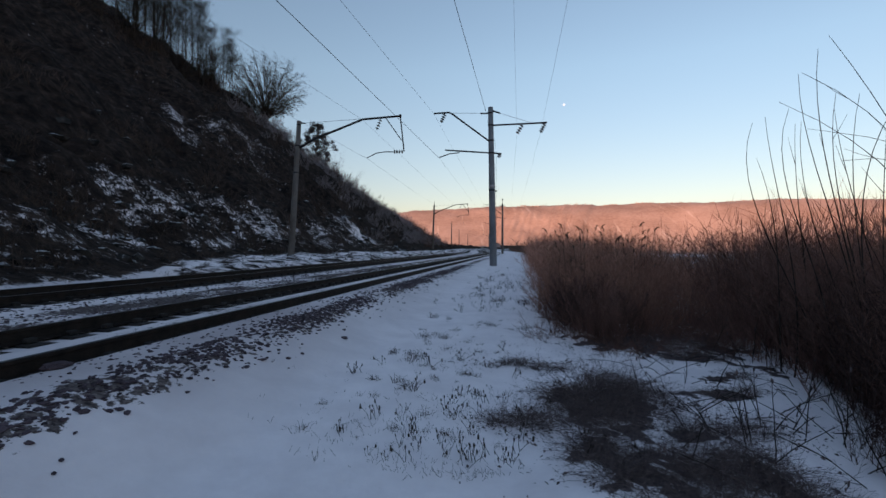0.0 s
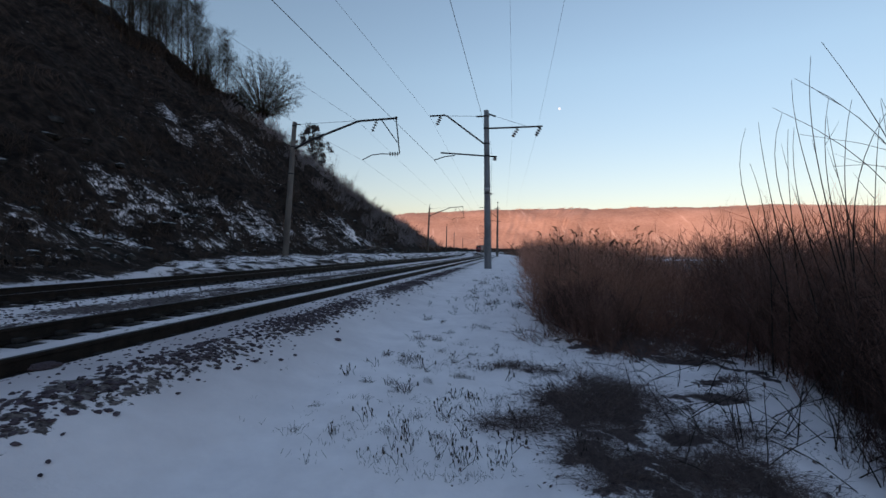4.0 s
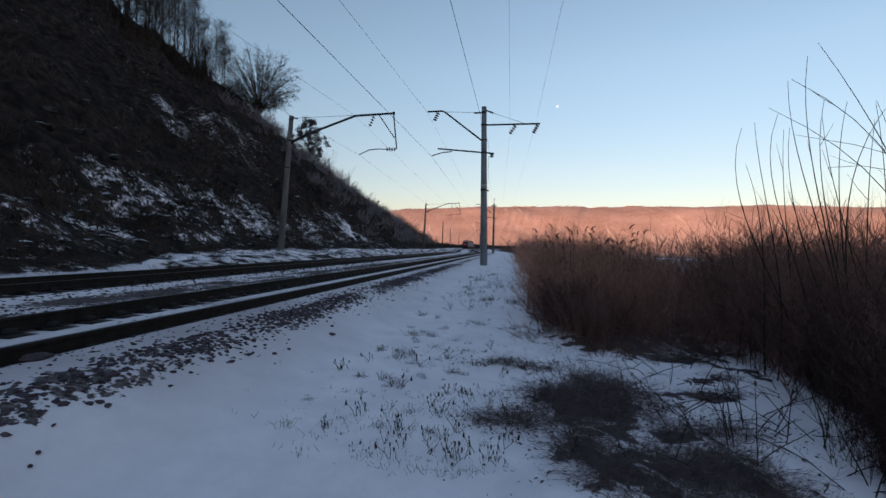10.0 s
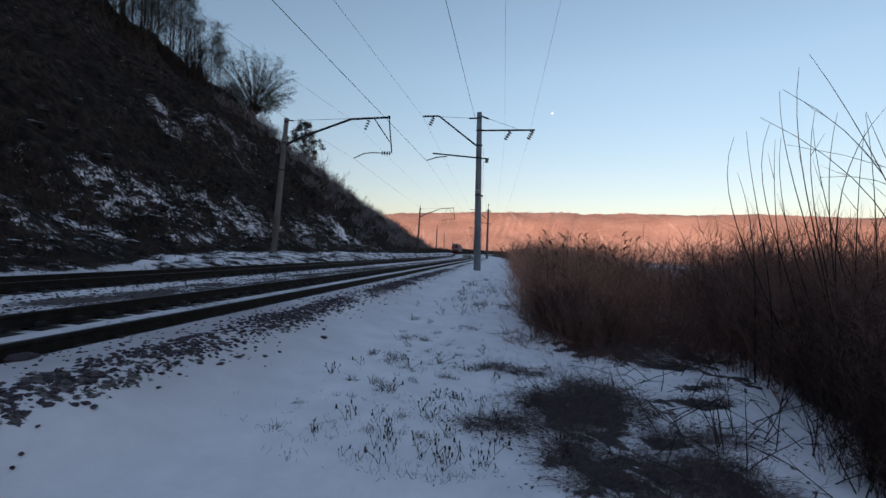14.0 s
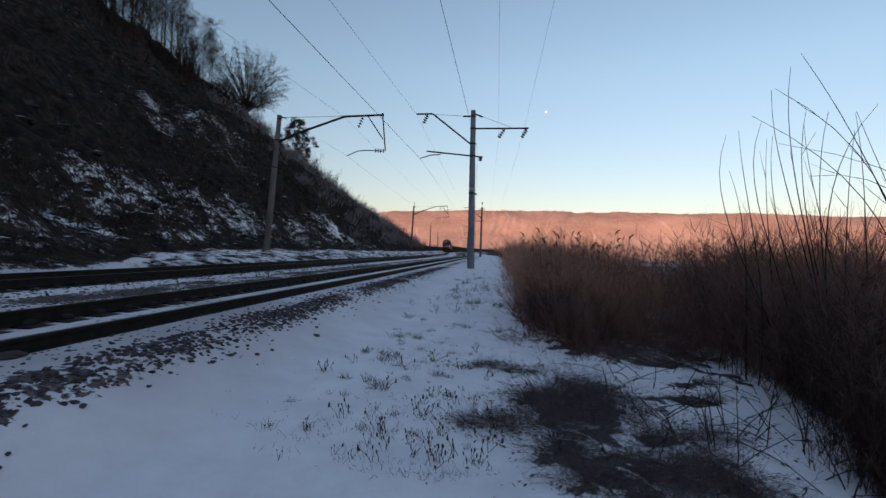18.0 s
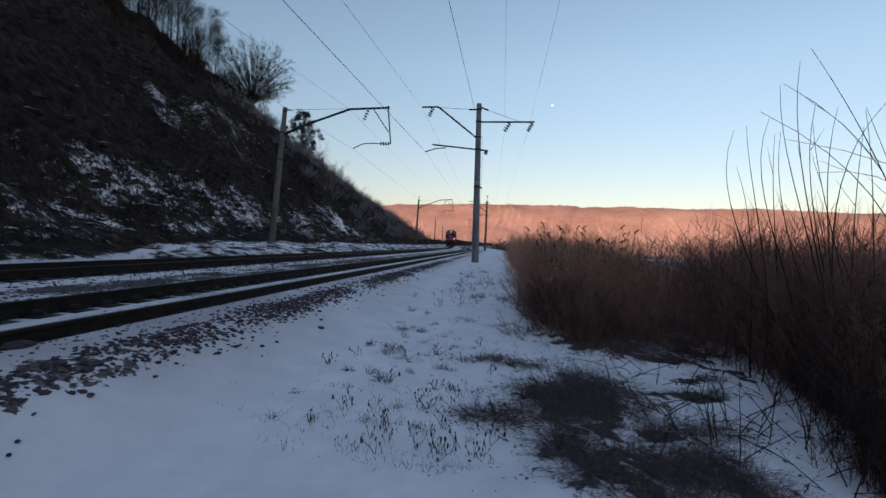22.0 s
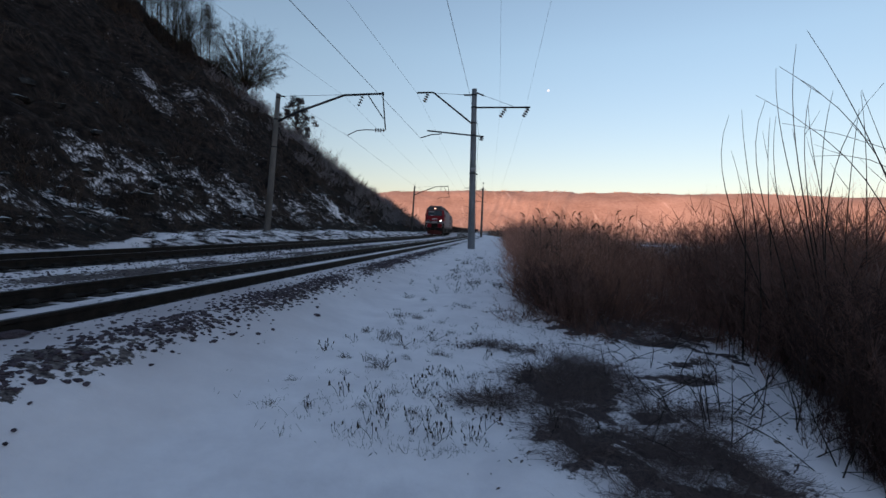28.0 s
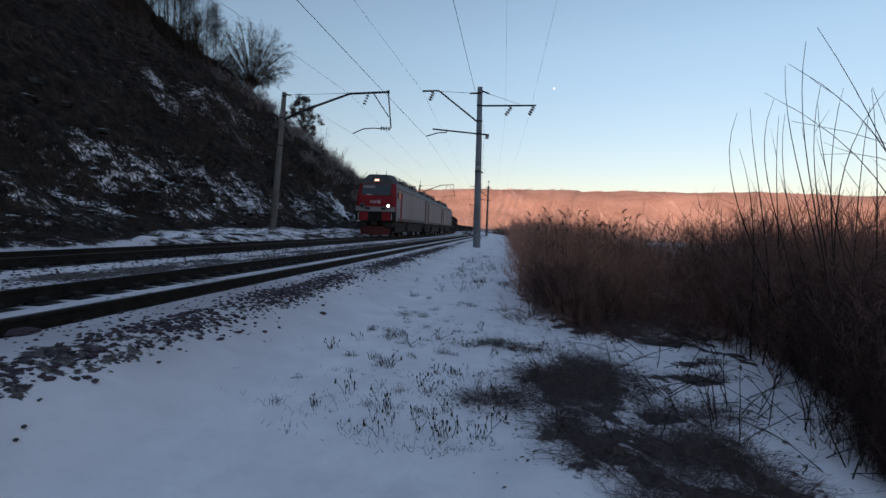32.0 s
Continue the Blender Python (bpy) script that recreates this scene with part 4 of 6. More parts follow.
while y < 40:
    put(rng.choice(low_shrubs), spot(y, 5.8 + 0.55 * float(step(y, 8, 14)) + rng.uniform(-0.2, 0.3) + 0.5 * max(0, 8 - y), any_turn(), rng.uniform(0.6, 1.0), 0.05))
    y += rng.uniform(0.6, 1.4) * (1 + y / 25)
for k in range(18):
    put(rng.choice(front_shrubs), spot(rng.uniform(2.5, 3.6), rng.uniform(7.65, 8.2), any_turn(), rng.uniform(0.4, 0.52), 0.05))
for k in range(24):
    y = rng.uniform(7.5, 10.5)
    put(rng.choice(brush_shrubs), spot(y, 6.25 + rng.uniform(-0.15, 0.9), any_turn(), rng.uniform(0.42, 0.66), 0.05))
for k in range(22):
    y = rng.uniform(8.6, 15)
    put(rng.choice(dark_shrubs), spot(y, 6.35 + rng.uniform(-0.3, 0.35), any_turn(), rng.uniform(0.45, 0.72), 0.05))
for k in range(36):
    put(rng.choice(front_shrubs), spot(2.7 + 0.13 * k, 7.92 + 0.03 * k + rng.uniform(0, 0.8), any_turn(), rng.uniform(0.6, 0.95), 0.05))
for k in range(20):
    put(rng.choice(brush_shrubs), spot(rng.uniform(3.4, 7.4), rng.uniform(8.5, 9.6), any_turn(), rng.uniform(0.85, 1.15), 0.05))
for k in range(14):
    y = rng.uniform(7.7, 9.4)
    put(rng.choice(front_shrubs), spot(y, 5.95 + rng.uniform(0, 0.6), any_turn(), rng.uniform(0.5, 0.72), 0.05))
for k in range(24):
    put(rng.choice(low_shrubs), spot(rng.uniform(6.9, 8.4), rng.uniform(6.3, 8.4), any_turn(), rng.uniform(0.3, 0.52), 0.06))
for k in range(16):
    put(rng.choice(low_shrubs), spot(rng.uniform(7.8, 9.6), rng.uniform(7.4, 8.8), any_turn(), rng.uniform(0.6, 0.95), 0.06))
for k in range(18):
    put(rng.choice(low_shrubs), spot(6.5 + rng.uniform(0, 1.6), 6.7 + rng.uniform(-0.2, 1.9), any_turn(), rng.uniform(0.25, 0.45), 0.06))

for k in range(30):
    thicket_far.append(spot(rng.uniform(4.4, 9.5), rng.uniform(9.8, 13.5), any_turn(), rng.uniform(1.15, 1.5), 0.05))
for k in range(34):
    thicket_far.append(spot(rng.uniform(7, 12), rng.uniform(11, 17), any_turn(), rng.uniform(1.45, 1.85), 0.05))
for k in range(44):
    thicket_far.append(spot(rng.uniform(9, 18), rng.uniform(13.5, 23), any_turn(), rng.uniform(1.3, 1.75), 0.05))
shoots = [spot(rng.uniform(5.0, 10.5), rng.uniform(8.9, 12.5), any_turn(), rng.uniform(0.75, 1.15), 0.05) for k in range(230)]


def reed(seed, height):
    """A dry reed: a thin stalk with two hanging blades and a feathery plume that bends over."""
    r = random.Random(seed)
    ob = tagged(new("reed"), "dry brown reed with a drooping feathery plume", "reed", "reeds in the thicket")
    w = r.uniform(0, 6.283)
    side = Vector((math.cos(w), math.sin(w), 0))
    pts = [side * (0.10 * u * u) + Vector((0, 0, -0.05 + height * u)) for u in (0, 0.3, 0.6, 0.85, 1)]
    tube("stalk", pts, [0.006, 0.0055, 0.005, 0.004, 0.003], M["reed"], ob, 4)
    plume, length = Tubes(), height * r.uniform(0.08, 0.12)
    for j in range(90):
        u = r.random()
        p = pts[4] + side * length * 0.5 * u * u + Vector((0, 0, length * (0.95 * u - 0.35 * u * u)))
        d = (side * (0.5 + u) + Vector((r.gauss(0, 0.45), r.gauss(0, 0.45), 0.8 - 0.7 * u + r.gauss(0, 0.3)))).normalized()
        plume.spike(p, p + d * length * r.uniform(0.16, 0.4) * (1.1 - 0.5 * u), 0.0045)
    stuff(plume.object("plume", M["reed"], ob, "feathery brown plume", False))
    for j in range(3):
        u = r.uniform(0.35, 0.85)
        p = pts[0].lerp(pts[4], u)
        t = r.uniform(0, 6.283)
        d = Vector((math.cos(t), math.sin(t), 0))
        ln = r.uniform(0.2, 0.42)
        tube("blade", [p, p + d * ln * 0.5 + Vector((0, 0, ln * 0.35)), p + d * ln + Vector((0, 0, ln * 0.1))], [0.006, 0.007, 0.001], M["reed"], ob, 3)
    return ob


reeds = [reed(170 + i, 1.62 + 0.1 * i) for i in range(4)]
for i in range(60):
    y = rng.uniform(9.5, 15)
    x = y * rng.choice((rng.uniform(0.215, 0.30), rng.uniform(0.23, 0.46), rng.uniform(0.30, 0.42)))
    where = spot(y, float(ground_n(x, y)), any_turn(), rng.uniform(0.72, 1.06), 0.05)
    if i < 4:
        reeds[i].matrix_basis = Matrix.LocRotScale(where.to_translation(), where.to_quaternion(), None)
    else:
        put(reeds[i % 4], where)

# heaps of dead stems lying in the snow
heaps = [shrub(150 + i, 0.85, 130, "heap of dark dead stems lying flat in the snow", 1.1, 7, 0.42, 0.9, 0.36, "leaf") for i in range(3)]
HEAPS = ((4.9, 5.95, 0.6), (4.6, 5.8, 0.55), (4.7, 6.1, 0.55), (5.2, 6.05, 0.5), (5.0, 5.7, 0.45), (4.4, 5.65, 0.45), (4.35, 6.0, 0.45), (4.9, 6.3, 0.4), (5.4, 6.2, 0.4),
         (4.22, 5.2, 0.3), (4.24, 5.0, 0.28), (4.28, 4.85, 0.2), (3.75, 5.6, 0.32), (3.5, 5.68, 0.36), (3.25, 5.66, 0.36), (3.05, 5.75, 0.34), (3.2, 6.1, 0.34), (3.35, 6.4, 0.34),
         (3.3, 6.7, 0.4), (3.0, 6.35, 0.42), (2.8, 6.0, 0.42), (2.6, 6.4, 0.4), (3.15, 6.55, 0.4), (3.45, 6.15, 0.4), (2.95, 6.75, 0.38), (2.7, 6.65, 0.4), (3.55, 6.6, 0.36), (2.5, 6.0, 0.4), (4.1, 5.75, 0.4), (5.0, 5.45, 0.34), (5.6, 6.0, 0.36), (3.95, 6.4, 0.3), (3.92, 6.7, 0.3), (4.0, 6.95, 0.28), (6.1, 5.0, 0.22), (6.12, 5.3, 0.24), (6.05, 5.6, 0.22), (6.6, 7.4, 0.45),
         (5.0, 7.0, 0.2), (5.05, 7.4, 0.22), (6.4, 7.0, 0.24), (6.4, 7.6, 0.26), (5.6, 7.6, 0.25), (7.4, 7.1, 0.4), (7.5, 7.7, 0.42), (7.3, 6.6, 0.34))
for i, (y, n, k) in enumerate(HEAPS):
    if i < 3:
        heaps[i].matrix_basis = Matrix.LocRotScale(at(y, n), Euler((0, 0, any_turn())), None)
        heaps[i].scale = (k * 1.3, k * 1.3, k * 1.2)
    else:
        put(heaps[i % 3], spot(y, n, any_turn(), k * 1.25))


def cane(seed, y, n, length, lean, turn):
    """A single thin dead stem that leans over the snow."""
    r = random.Random(seed)
    c = tagged(new("dead_cane"), "thin dead stem leaning over the snow", "plant stem", "dead canes in the snow")
    p, d, pts = Vector((0, 0, -0.05)), Vector((math.cos(turn) * lean, math.sin(turn) * lean, 1)).normalized(), [Vector((0, 0, -0.05))]
    for k in range(5):
        d = (d + Vector((r.gauss(0, 0.07), r.gauss(0, 0.07), -0.07 * lean))).normalized()
        p = p + d * length / 5
        pts.append(p.copy())
    tube("stem", pts, [0.005, 0.0046, 0.004, 0.0034, 0.0026, 0.0014], M["sapling"], c, 4)
    for j in range(r.randint(2, 4)):
        k = r.randint(1, 4)
        e = pts[k] + (d + Vector((r.gauss(0, 0.5), r.gauss(0, 0.5), 0.1))).normalized() * length * r.uniform(0.15, 0.35)
        tube("side_twig", [pts[k], e], [0.003, 0.001], M["sapling"], c, 3)
    for j in range(r.choice((0, 0, 1, 1, 2))):
        bm = bmesh.new()
        bmesh.ops.create_icosphere(bm, subdivisions=2, radius=r.uniform(0.004, 0.009))
        shape = Vector((r.uniform(0, 9), r.uniform(0, 9), 0))
        for v in bm.verts:
            k = 1 + 0.8 * noise.noise(v.co * 90 + shape)
            v.co = Vector((v.co.x * k, v.co.y * k, v.co.z * k * 2.4)) + pts[5 - 2 * j]
        part("leaf_clump", bm, M["leaf"], c, "dark clump of withered leaves")
    c.matrix_basis = spot(y, n)


for j in range(90):
    cane(400 + j, rng.uniform(3.1, 6.6), rng.uniform(6.2, 8.1), rng.uniform(0.3, 0.8), rng.uniform(0.1, 1.6) if j % 3 else rng.uniform(1.5, 3.4), any_turn())


for j in range(26):
    cane(540 + j, rng.uniform(3.4, 6.4), rng.uniform(6.3, 8.0), rng.uniform(0.7, 1.3), rng.uniform(2.5, 5.5), any_turn())
    cane(500 + j, rng.uniform(2.9, 4.6), rng.uniform(6.5, 7.7), rng.uniform(0.3, 0.7), rng.uniform(0.2, 2.6), any_turn())


def sapling(seed, y, n, height, lean, bow, r0, twigs, droop=0.0):
    """A slender stem: lean carries it sideways (x, y) evenly; bow bends its tip and its middle aside."""
    s = tagged(new("sapling"), "slender bare sapling rising above the thicket", "sapling", "tall bare saplings")
    r = random.Random(seed)
    base = at(y, n) + Vector((0.035, 0, -0.045))
    pts, sway, phase = [], r.uniform(0.01, 0.03), r.uniform(0, 6.28)
    for k in range(15):
        u = k / 14
        w = sway * (math.sin(phase + 4.2 * u) - math.sin(phase))
        pts.append(base + Vector((lean[0] * u + bow[0] * u ** 4 + bow[1] * u * u + w, lean[1] * u + 0.5 * w, -0.1 + (height + droop) * u - droop * u ** 4)))
    t = Tubes().add(pts, [r0 * (1 - 0.8 * k / 14) for k in range(15)], 5, cap=False)
    t.object("stem", M["sapling"], s)
    t = Tubes()
    for j in range(max(2, twigs // 2)):
        u = r.uniform(0.2, 0.95) * 14
        k = min(int(u), 13)
        p = pts[k].lerp(pts[k + 1], u - k)
        d = ((pts[k + 1] - pts[k]).normalized() + Vector((r.gauss(0, 0.35), r.gauss(0, 0.35), 0.1))).normalized()
        ln = r.uniform(0.1, 0.4)
        t.add([p, p + d * ln * 0.5 + Vector((0, 0, 0.02)), p + d * ln + Vector((0, 0, 0.06))], [r0 * 0.35, r0 * 0.25, r0 * 0.1], 3, cap=False)
    stuff(t.object("twig_mass", M["sapling"], s))
    return s


# upright saplings: y, n, height, lean, bend of the tip and of the middle
for j, (y, n, h, lean, tip, mid) in enumerate([
    (5.6, 8.62, 3.11, -0.78, 1.07, -1.19),
    (5.8, 8.14, 2.72, -0.14, -0.31, 0.16),
    (5.5, 8.1, 3.12, 0.66, 0.5, -1.47),
    (5.4, 8.45, 3.24, 0.5, 1.34, -2.26),
    (5.9, 8.57, 3.17, 0.03, 0.27, -0.49),
    (5.7, 9.2, 3.2, -1.24, 0.45, -0.09),
    (5.2, 8.74, 3.54, 0.09, 0.76, -1.59),
    (5.0, 8.68, 3.71, -0.3, 0.6, -0.86),
    (5.3, 9.05, 3.38, -0.82, 0.5, -0.24),
    (5.5, 9.24, 3.25, -0.13, 0.43, -0.94),
    (5.3, 8.88, 3.38, -0.15, 0.42, -0.38),
    (4.6, 9.71, 3.78, -0.88, -0.22, -0.64),
    (5.2, 8.96, 3.16, -0.15, 0.11, 0.05),
    (5.0, 10.39, 3.49, -1.39, 0.06, -0.22),
    (5.3, 9.38, 3.41, -0.49, -0.3, 0.49),
]):
    sapling(300 + j, y, n, h, (lean, 0.05), (tip, mid), 0.011, 4)
# saplings that arch over, with the droop of their tips
for j, (y, n, h, lean, tip, mid, droop) in enumerate([
    (4.8, 9.38, 3.21, 0.37, -0.97, -1.22, 0.24),
    (4.7, 9.17, 3.43, 0.52, -1.03, -0.89, 0.33),
    (4.9, 8.66, 3.35, -0.56, 0.86, 0.04, 0.08),
    (5.0, 9.76, 2.99, 1.43, -2.45, -0.78, 0.68),
    (5.1, 10.28, 2.77, -0.2, -0.88, -0.82, 1.21),
]):
    sapling(320 + j, y, n, h, (lean, 0.05), (tip, mid), 0.011, 4, droop)
for j in range(18):
    sapling(380 + j, rng.uniform(4.6, 5.4), rng.uniform(9.7, 11.2), rng.uniform(2.3, 3.2), (rng.gauss(-0.1, 0.45), rng.gauss(0, 0.15)), (rng.gauss(0.2, 0.3), rng.gauss(-0.1, 0.35)), 0.013, 26)
for j in range(32):
    sapling(340 + j, rng.uniform(4.2, 8.5), rng.uniform(8.6, 13.5), rng.uniform(2.0, 2.9), (rng.gauss(-0.15, 0.2), rng.gauss(0, 0.2)), (rng.gauss(0.2, 0.2), rng.gauss(-0.2, 0.25)), 0.008, 6)

# trees and scrub on the hillside
round_tree(7, 13.4, "leafless tree with a wide round crown on the hill's shoulder", 0.56, 84, 30, 9).matrix_basis = spot(89, -40.8, 0, 1, 0.1)
leafy_tree(8, 10.6, "small dark tree with withered leaves on the hillside").matrix_basis = spot(101, -36.3, 0, 1, 0.2)
BARE = "slender leafless tree on the dark hillside"
talls = [tall_tree(40 + i, 13 + i, BARE) for i in range(5)]
wides = [round_tree(60 + i, 10 + i, "leafless many-limbed tree on the dark hillside", 0.3, 18, 9, 5) for i in range(2)]
for i, ob in enumerate(talls + wides):
    ob.matrix_basis = spot(62 + 4 * i, -46 - 0.5 * i)
for k in range(14):
    put(rng.choice(talls), spot(rng.uniform(58, 90), -44.5 - rng.uniform(0, 5), any_turn(), rng.uniform(0.4, 0.8), 0.2))
for k in range(36):
    y = rng.uniform(50, 92)
    put(rng.choice(talls + wides), spot(y, -47 - rng.uniform(-1, 12), any_turn(), rng.uniform(0.65, 1.05), 0.2))
for k in range(16):
    put(rng.choice(wides), spot(rng.uniform(56, 92), -44.5 - rng.uniform(0, 6), any_turn(), rng.uniform(0.45, 0.75), 0.2))
# tall wispy shrubs along the hill's edge
edge_shrubs = [shrub(160 + i, 5.0, 12, "tall wispy leafless shrub on the hill's edge", 0.3, 16, 0.5, 1.5, 0.0, "bark") for i in range(3)]
EDGE = [(86, -30, 0.8), (88, -27.5, 0.95), (84, -25.5, 0.8), (83, -23.6, 0.9), (84, -21.2, 0.55), (85, -19.6, 0.6), (84, -18.4, 0.75), (85, -17.6, 0.7), (92, -33, 0.8), (95, -36, 0.7)]
for i, (y, n, size) in enumerate(EDGE):
    if i < 3:
        edge_shrubs[i].matrix_basis = spot(y, n)
        edge_shrubs[i].scale = (size,) * 3
    else:
        put(edge_shrubs[i % 3], spot(y, n, any_turn(), size, 0.1))
# scrub on the hillside and beyond the bend, too much to count
scrub_kinds = [shrub(140 + i, 2.2, 14, "dark leafless scrub on the steep hillside", 0.55, 14, 1.0, 2.8, 0.03, "scrub") for i in range(4)]
scrub_places = [(104 + 5 * k, -35.5 - 1.5 * math.sin(0.2 * k), 1.5 + 0.5 * math.sin(1.9 * k)) for k in range(11)] + [(122, -36, 2.3), (126, -37, 2.2), (149, -35, 2.3), (153, -34, 2.3), (97, -39, 1.3), (94, -41, 1.3)]
for k in range(900):
    y = 10 + rng.random() ** 1.2 * 170
    scrub_places.append((y, -8.6 - 2.8 * float(step(y, 14, 26)) - rng.random() ** 0.95 * 44, rng.uniform(0.4, 1.1) * (1 - 0.45 * float(step(y, 90, 105)))))
    if float(vnoise(np.array(scrub_places[-1][0] * 0.11), np.array(scrub_places[-1][1] * 0.16), 141)) < -0.13:
        scrub_places.pop()
for k in range(60):
    y = rng.uniform(55, 95)
    scrub_places.append((y, -44 - rng.uniform(0, 8), rng.uniform(0.9, 1.6)))
for k in range(60):
    scrub_places.append((rng.uniform(95, 330), rng.uniform(-22, -11), rng.uniform(0.6, 1.3)))
for k in range(90):
    scrub_places.append((rng.uniform(12, 70), rng.uniform(22, 75), rng.uniform(0.8, 1.5)))
for k in range(130):
    y = 11 + rng.random() ** 1.5 * 50
    scrub_places.append((y, -8.2 - 2.6 * float(step(y, 14, 26)) - rng.random() ** 1.3 * 13, rng.uniform(0.25, 0.55)))
for k in range(110):
    y = 12 + rng.random() ** 1.3 * 60
    scrub_places.append((y, -7.0 - rng.random() * (1.6 + 2.4 * float(step(y, 14, 26))), rng.uniform(0.08, 0.24)))
for k in range(46):
    y = rng.uniform(92, 172)
    scrub_places.append((y, -16 - rng.random() ** 0.8 * 18, rng.uniform(0.6, 1.2)))
meadow_places = []
for k in range(120):
    y = rng.uniform(46, 170)
    meadow_places.append((y, 5.6 + 0.012 * y + rng.random() ** 1.5 * 26, rng.uniform(0.8, 1.7)))
for k in range(150):
    y = rng.uniform(60, 420)
    meadow_places.append((y, rng.uniform(0.12, 0.75) * y, rng.uniform(0.8, 1.7)))
# hill-edge bushes, given the paler twig colour for the haze there
for k in range(70):
    y = rng.uniform(100, 172)
    meadow_places.append((y, -13 - rng.random() * 24, rng.uniform(0.7, 1.9)))
for k in range(20):
    w, far = rng.uniform(-0.35, 0.75), rng.uniform(1195, 1290)
    x, y = math.sin(w) * far, math.cos(w) * far
    meadow_places.append((y, float(ground_n(x, y)), rng.uniform(2.0, 4.0)))
meadow_places = [q for q in meadow_places if q[1] < 0 or q[0] > 500 or low_swath(q[0], q[1]) < 0.45]


def outlines(shrubs, keep=1.0):
    """Vertices and triangles of each shrub, stems and a share of its twigs together."""
    pieces = []
    for ob in shrubs:
        for c in ob.children:
            c.data.calc_loop_triangles()
            v = np.array([q.co for q in c.data.vertices])
            f = np.array([t.vertices for t in c.data.loop_triangles])
            pieces.append((v, f))
    return [(np.vstack((a[0], b[0])), np.vstack((a[1], b[1][:int(len(b[1]) * keep) // 3 * 3] + len(a[0])))) for a, b in zip(pieces[0::2], pieces[1::2])]


kinds = outlines(scrub_kinds)


def scatter(name, places, material, label, kinds):
    vs, fs, base = [], [], 0
    for place in places:
        v, f = rng.choice(kinds)
        m = np.array(place if isinstance(place, Matrix) else spot(place[0], place[1], any_turn(), place[2], 0.1))
        vs.append(v @ m[:3, :3].T + m[:3, 3])
        fs.append(f + base)
        base += len(v)
    me = bpy.data.meshes.new(name)
    me.from_pydata(np.vstack(vs).tolist(), [], np.vstack(fs).tolist())
    me.materials.append(material)
    tagged(new(name, me), label, "scrub", kind="stuff")


scatter("hillside_scrub", scrub_places, M["scrub"], "dark leafless scrub scattered over the steep hillside", kinds)
# brushwood whose pale colour paints the haze over the far shoulder
hazed_places = []
for k in range(300):
    y = rng.uniform(74, 170)
    hazed_places.append((y, -12.5 - 0.02 * y - rng.random() ** 0.9 * 26, rng.uniform(0.55, 1.15)))
for k in range(420):
    y = rng.uniform(70, 172)
    hazed_places.append((y, -14 - rng.random() * 24, rng.uniform(0.6, 1.2)))
scatter("grey_brushwood", hazed_places, M["hazed_twig"], "leafless brushwood on the hill's far shoulder, haze painted into its grey", kinds)
scatter("valley_scrub", meadow_places, M["twig"], "brown leafless bushes along the valley and its edges", kinds)
scatter("thicket_shoots", shoots, M["brush"], "upright bare shoots crowded on the bank", outlines(tall_sprays))
scatter("thicket_scrub", thicket_far, M["thicket"], "dense brown leafless thicket on the bank", outlines(dark_shrubs, 0.75))
for i, ob in enumerate(scrub_kinds):
    ob.matrix_basis = spot(15 + 5 * i, -13.5)


# broken rock ledges on the lower hillside
base_rock = bmesh.new()
bmesh.ops.create_icosphere(base_rock, subdivisions=1, radius=1)
ico_v = [v.co.copy() for v in base_rock.verts]
ico_f = [tuple(v.index for v in f.verts) for f in base_rock.faces]
base_rock.free()
ledge_v, ledge_f = [], []
for k in range(330):
    y = 11 + rng.random() ** 1.8 * 75
    u = rng.random() ** 1.5 * (14 - 7 * float(step(y, 25, 45)))
    n = -9.0 - 2.6 * float(step(y, 14, 26)) - u
    if float(vnoise(np.array(y * 0.12), np.array(n * 0.12), 111)) < -0.12:
        continue
    size = rng.uniform(0.1, 0.3) * (1 + y / 90)
    m = spot(y, n, any_turn(), size, 0.25 * size) @ Matrix.Diagonal((rng.uniform(1.0, 1.9), rng.uniform(0.7, 1.1), rng.uniform(0.5, 0.9), 1))
    seed = Vector((k * 1.7, k * 0.3, 0))
    b = len(ledge_v)
    for co in ico_v:
        ledge_v.append(m @ (co * (1 + 0.55 * noise.noise(co * 1.4 + seed) + 0.2 * noise.noise(co * 4 + seed))))
    ledge_f += [tuple(b + i for i in f) for f in ico_f]
tagged(mesh_object("hillside_rocks", ledge_v, ledge_f, M["ledge"]), "dark broken rocks capped with snow on the hillside", "rocks", kind="stuff")


# ragged wood along the crest of the far ridge
crest_v, crest_f = [], []
for k in range(420):
    w, far = rng.uniform(-0.32, 0.72), rng.uniform(1150, 1270)
    x, y = math.sin(w) * far, math.cos(w) * far
    foot = Vector((x, y, ground_at(x, y)))
    for q in range(rng.randint(2, 4)):
        size, tall = rng.uniform(0.5, 1.5), rng.uniform(1.0, 2.0)
        c = foot + Vector((rng.gauss(0, 4), rng.gauss(0, 4), size * 0.4))
        seed, b = Vector((k * 1.3, q * 2.1, 0)), len(crest_v)
        for co in ico_v:
            p = co * size * (1 + 0.6 * noise.noise(co * 1.6 + seed))
            crest_v.append(c + Vector((p.x, p.y, p.z * tall * 0.7)))
        crest_f += [tuple(b + i for i in f) for f in ico_f]
tagged(mesh_object("far_wood_edge", crest_v, crest_f, M["far_wood"]), "sunlit leafless wood along the far ridge's crest", "wood", kind="stuff")


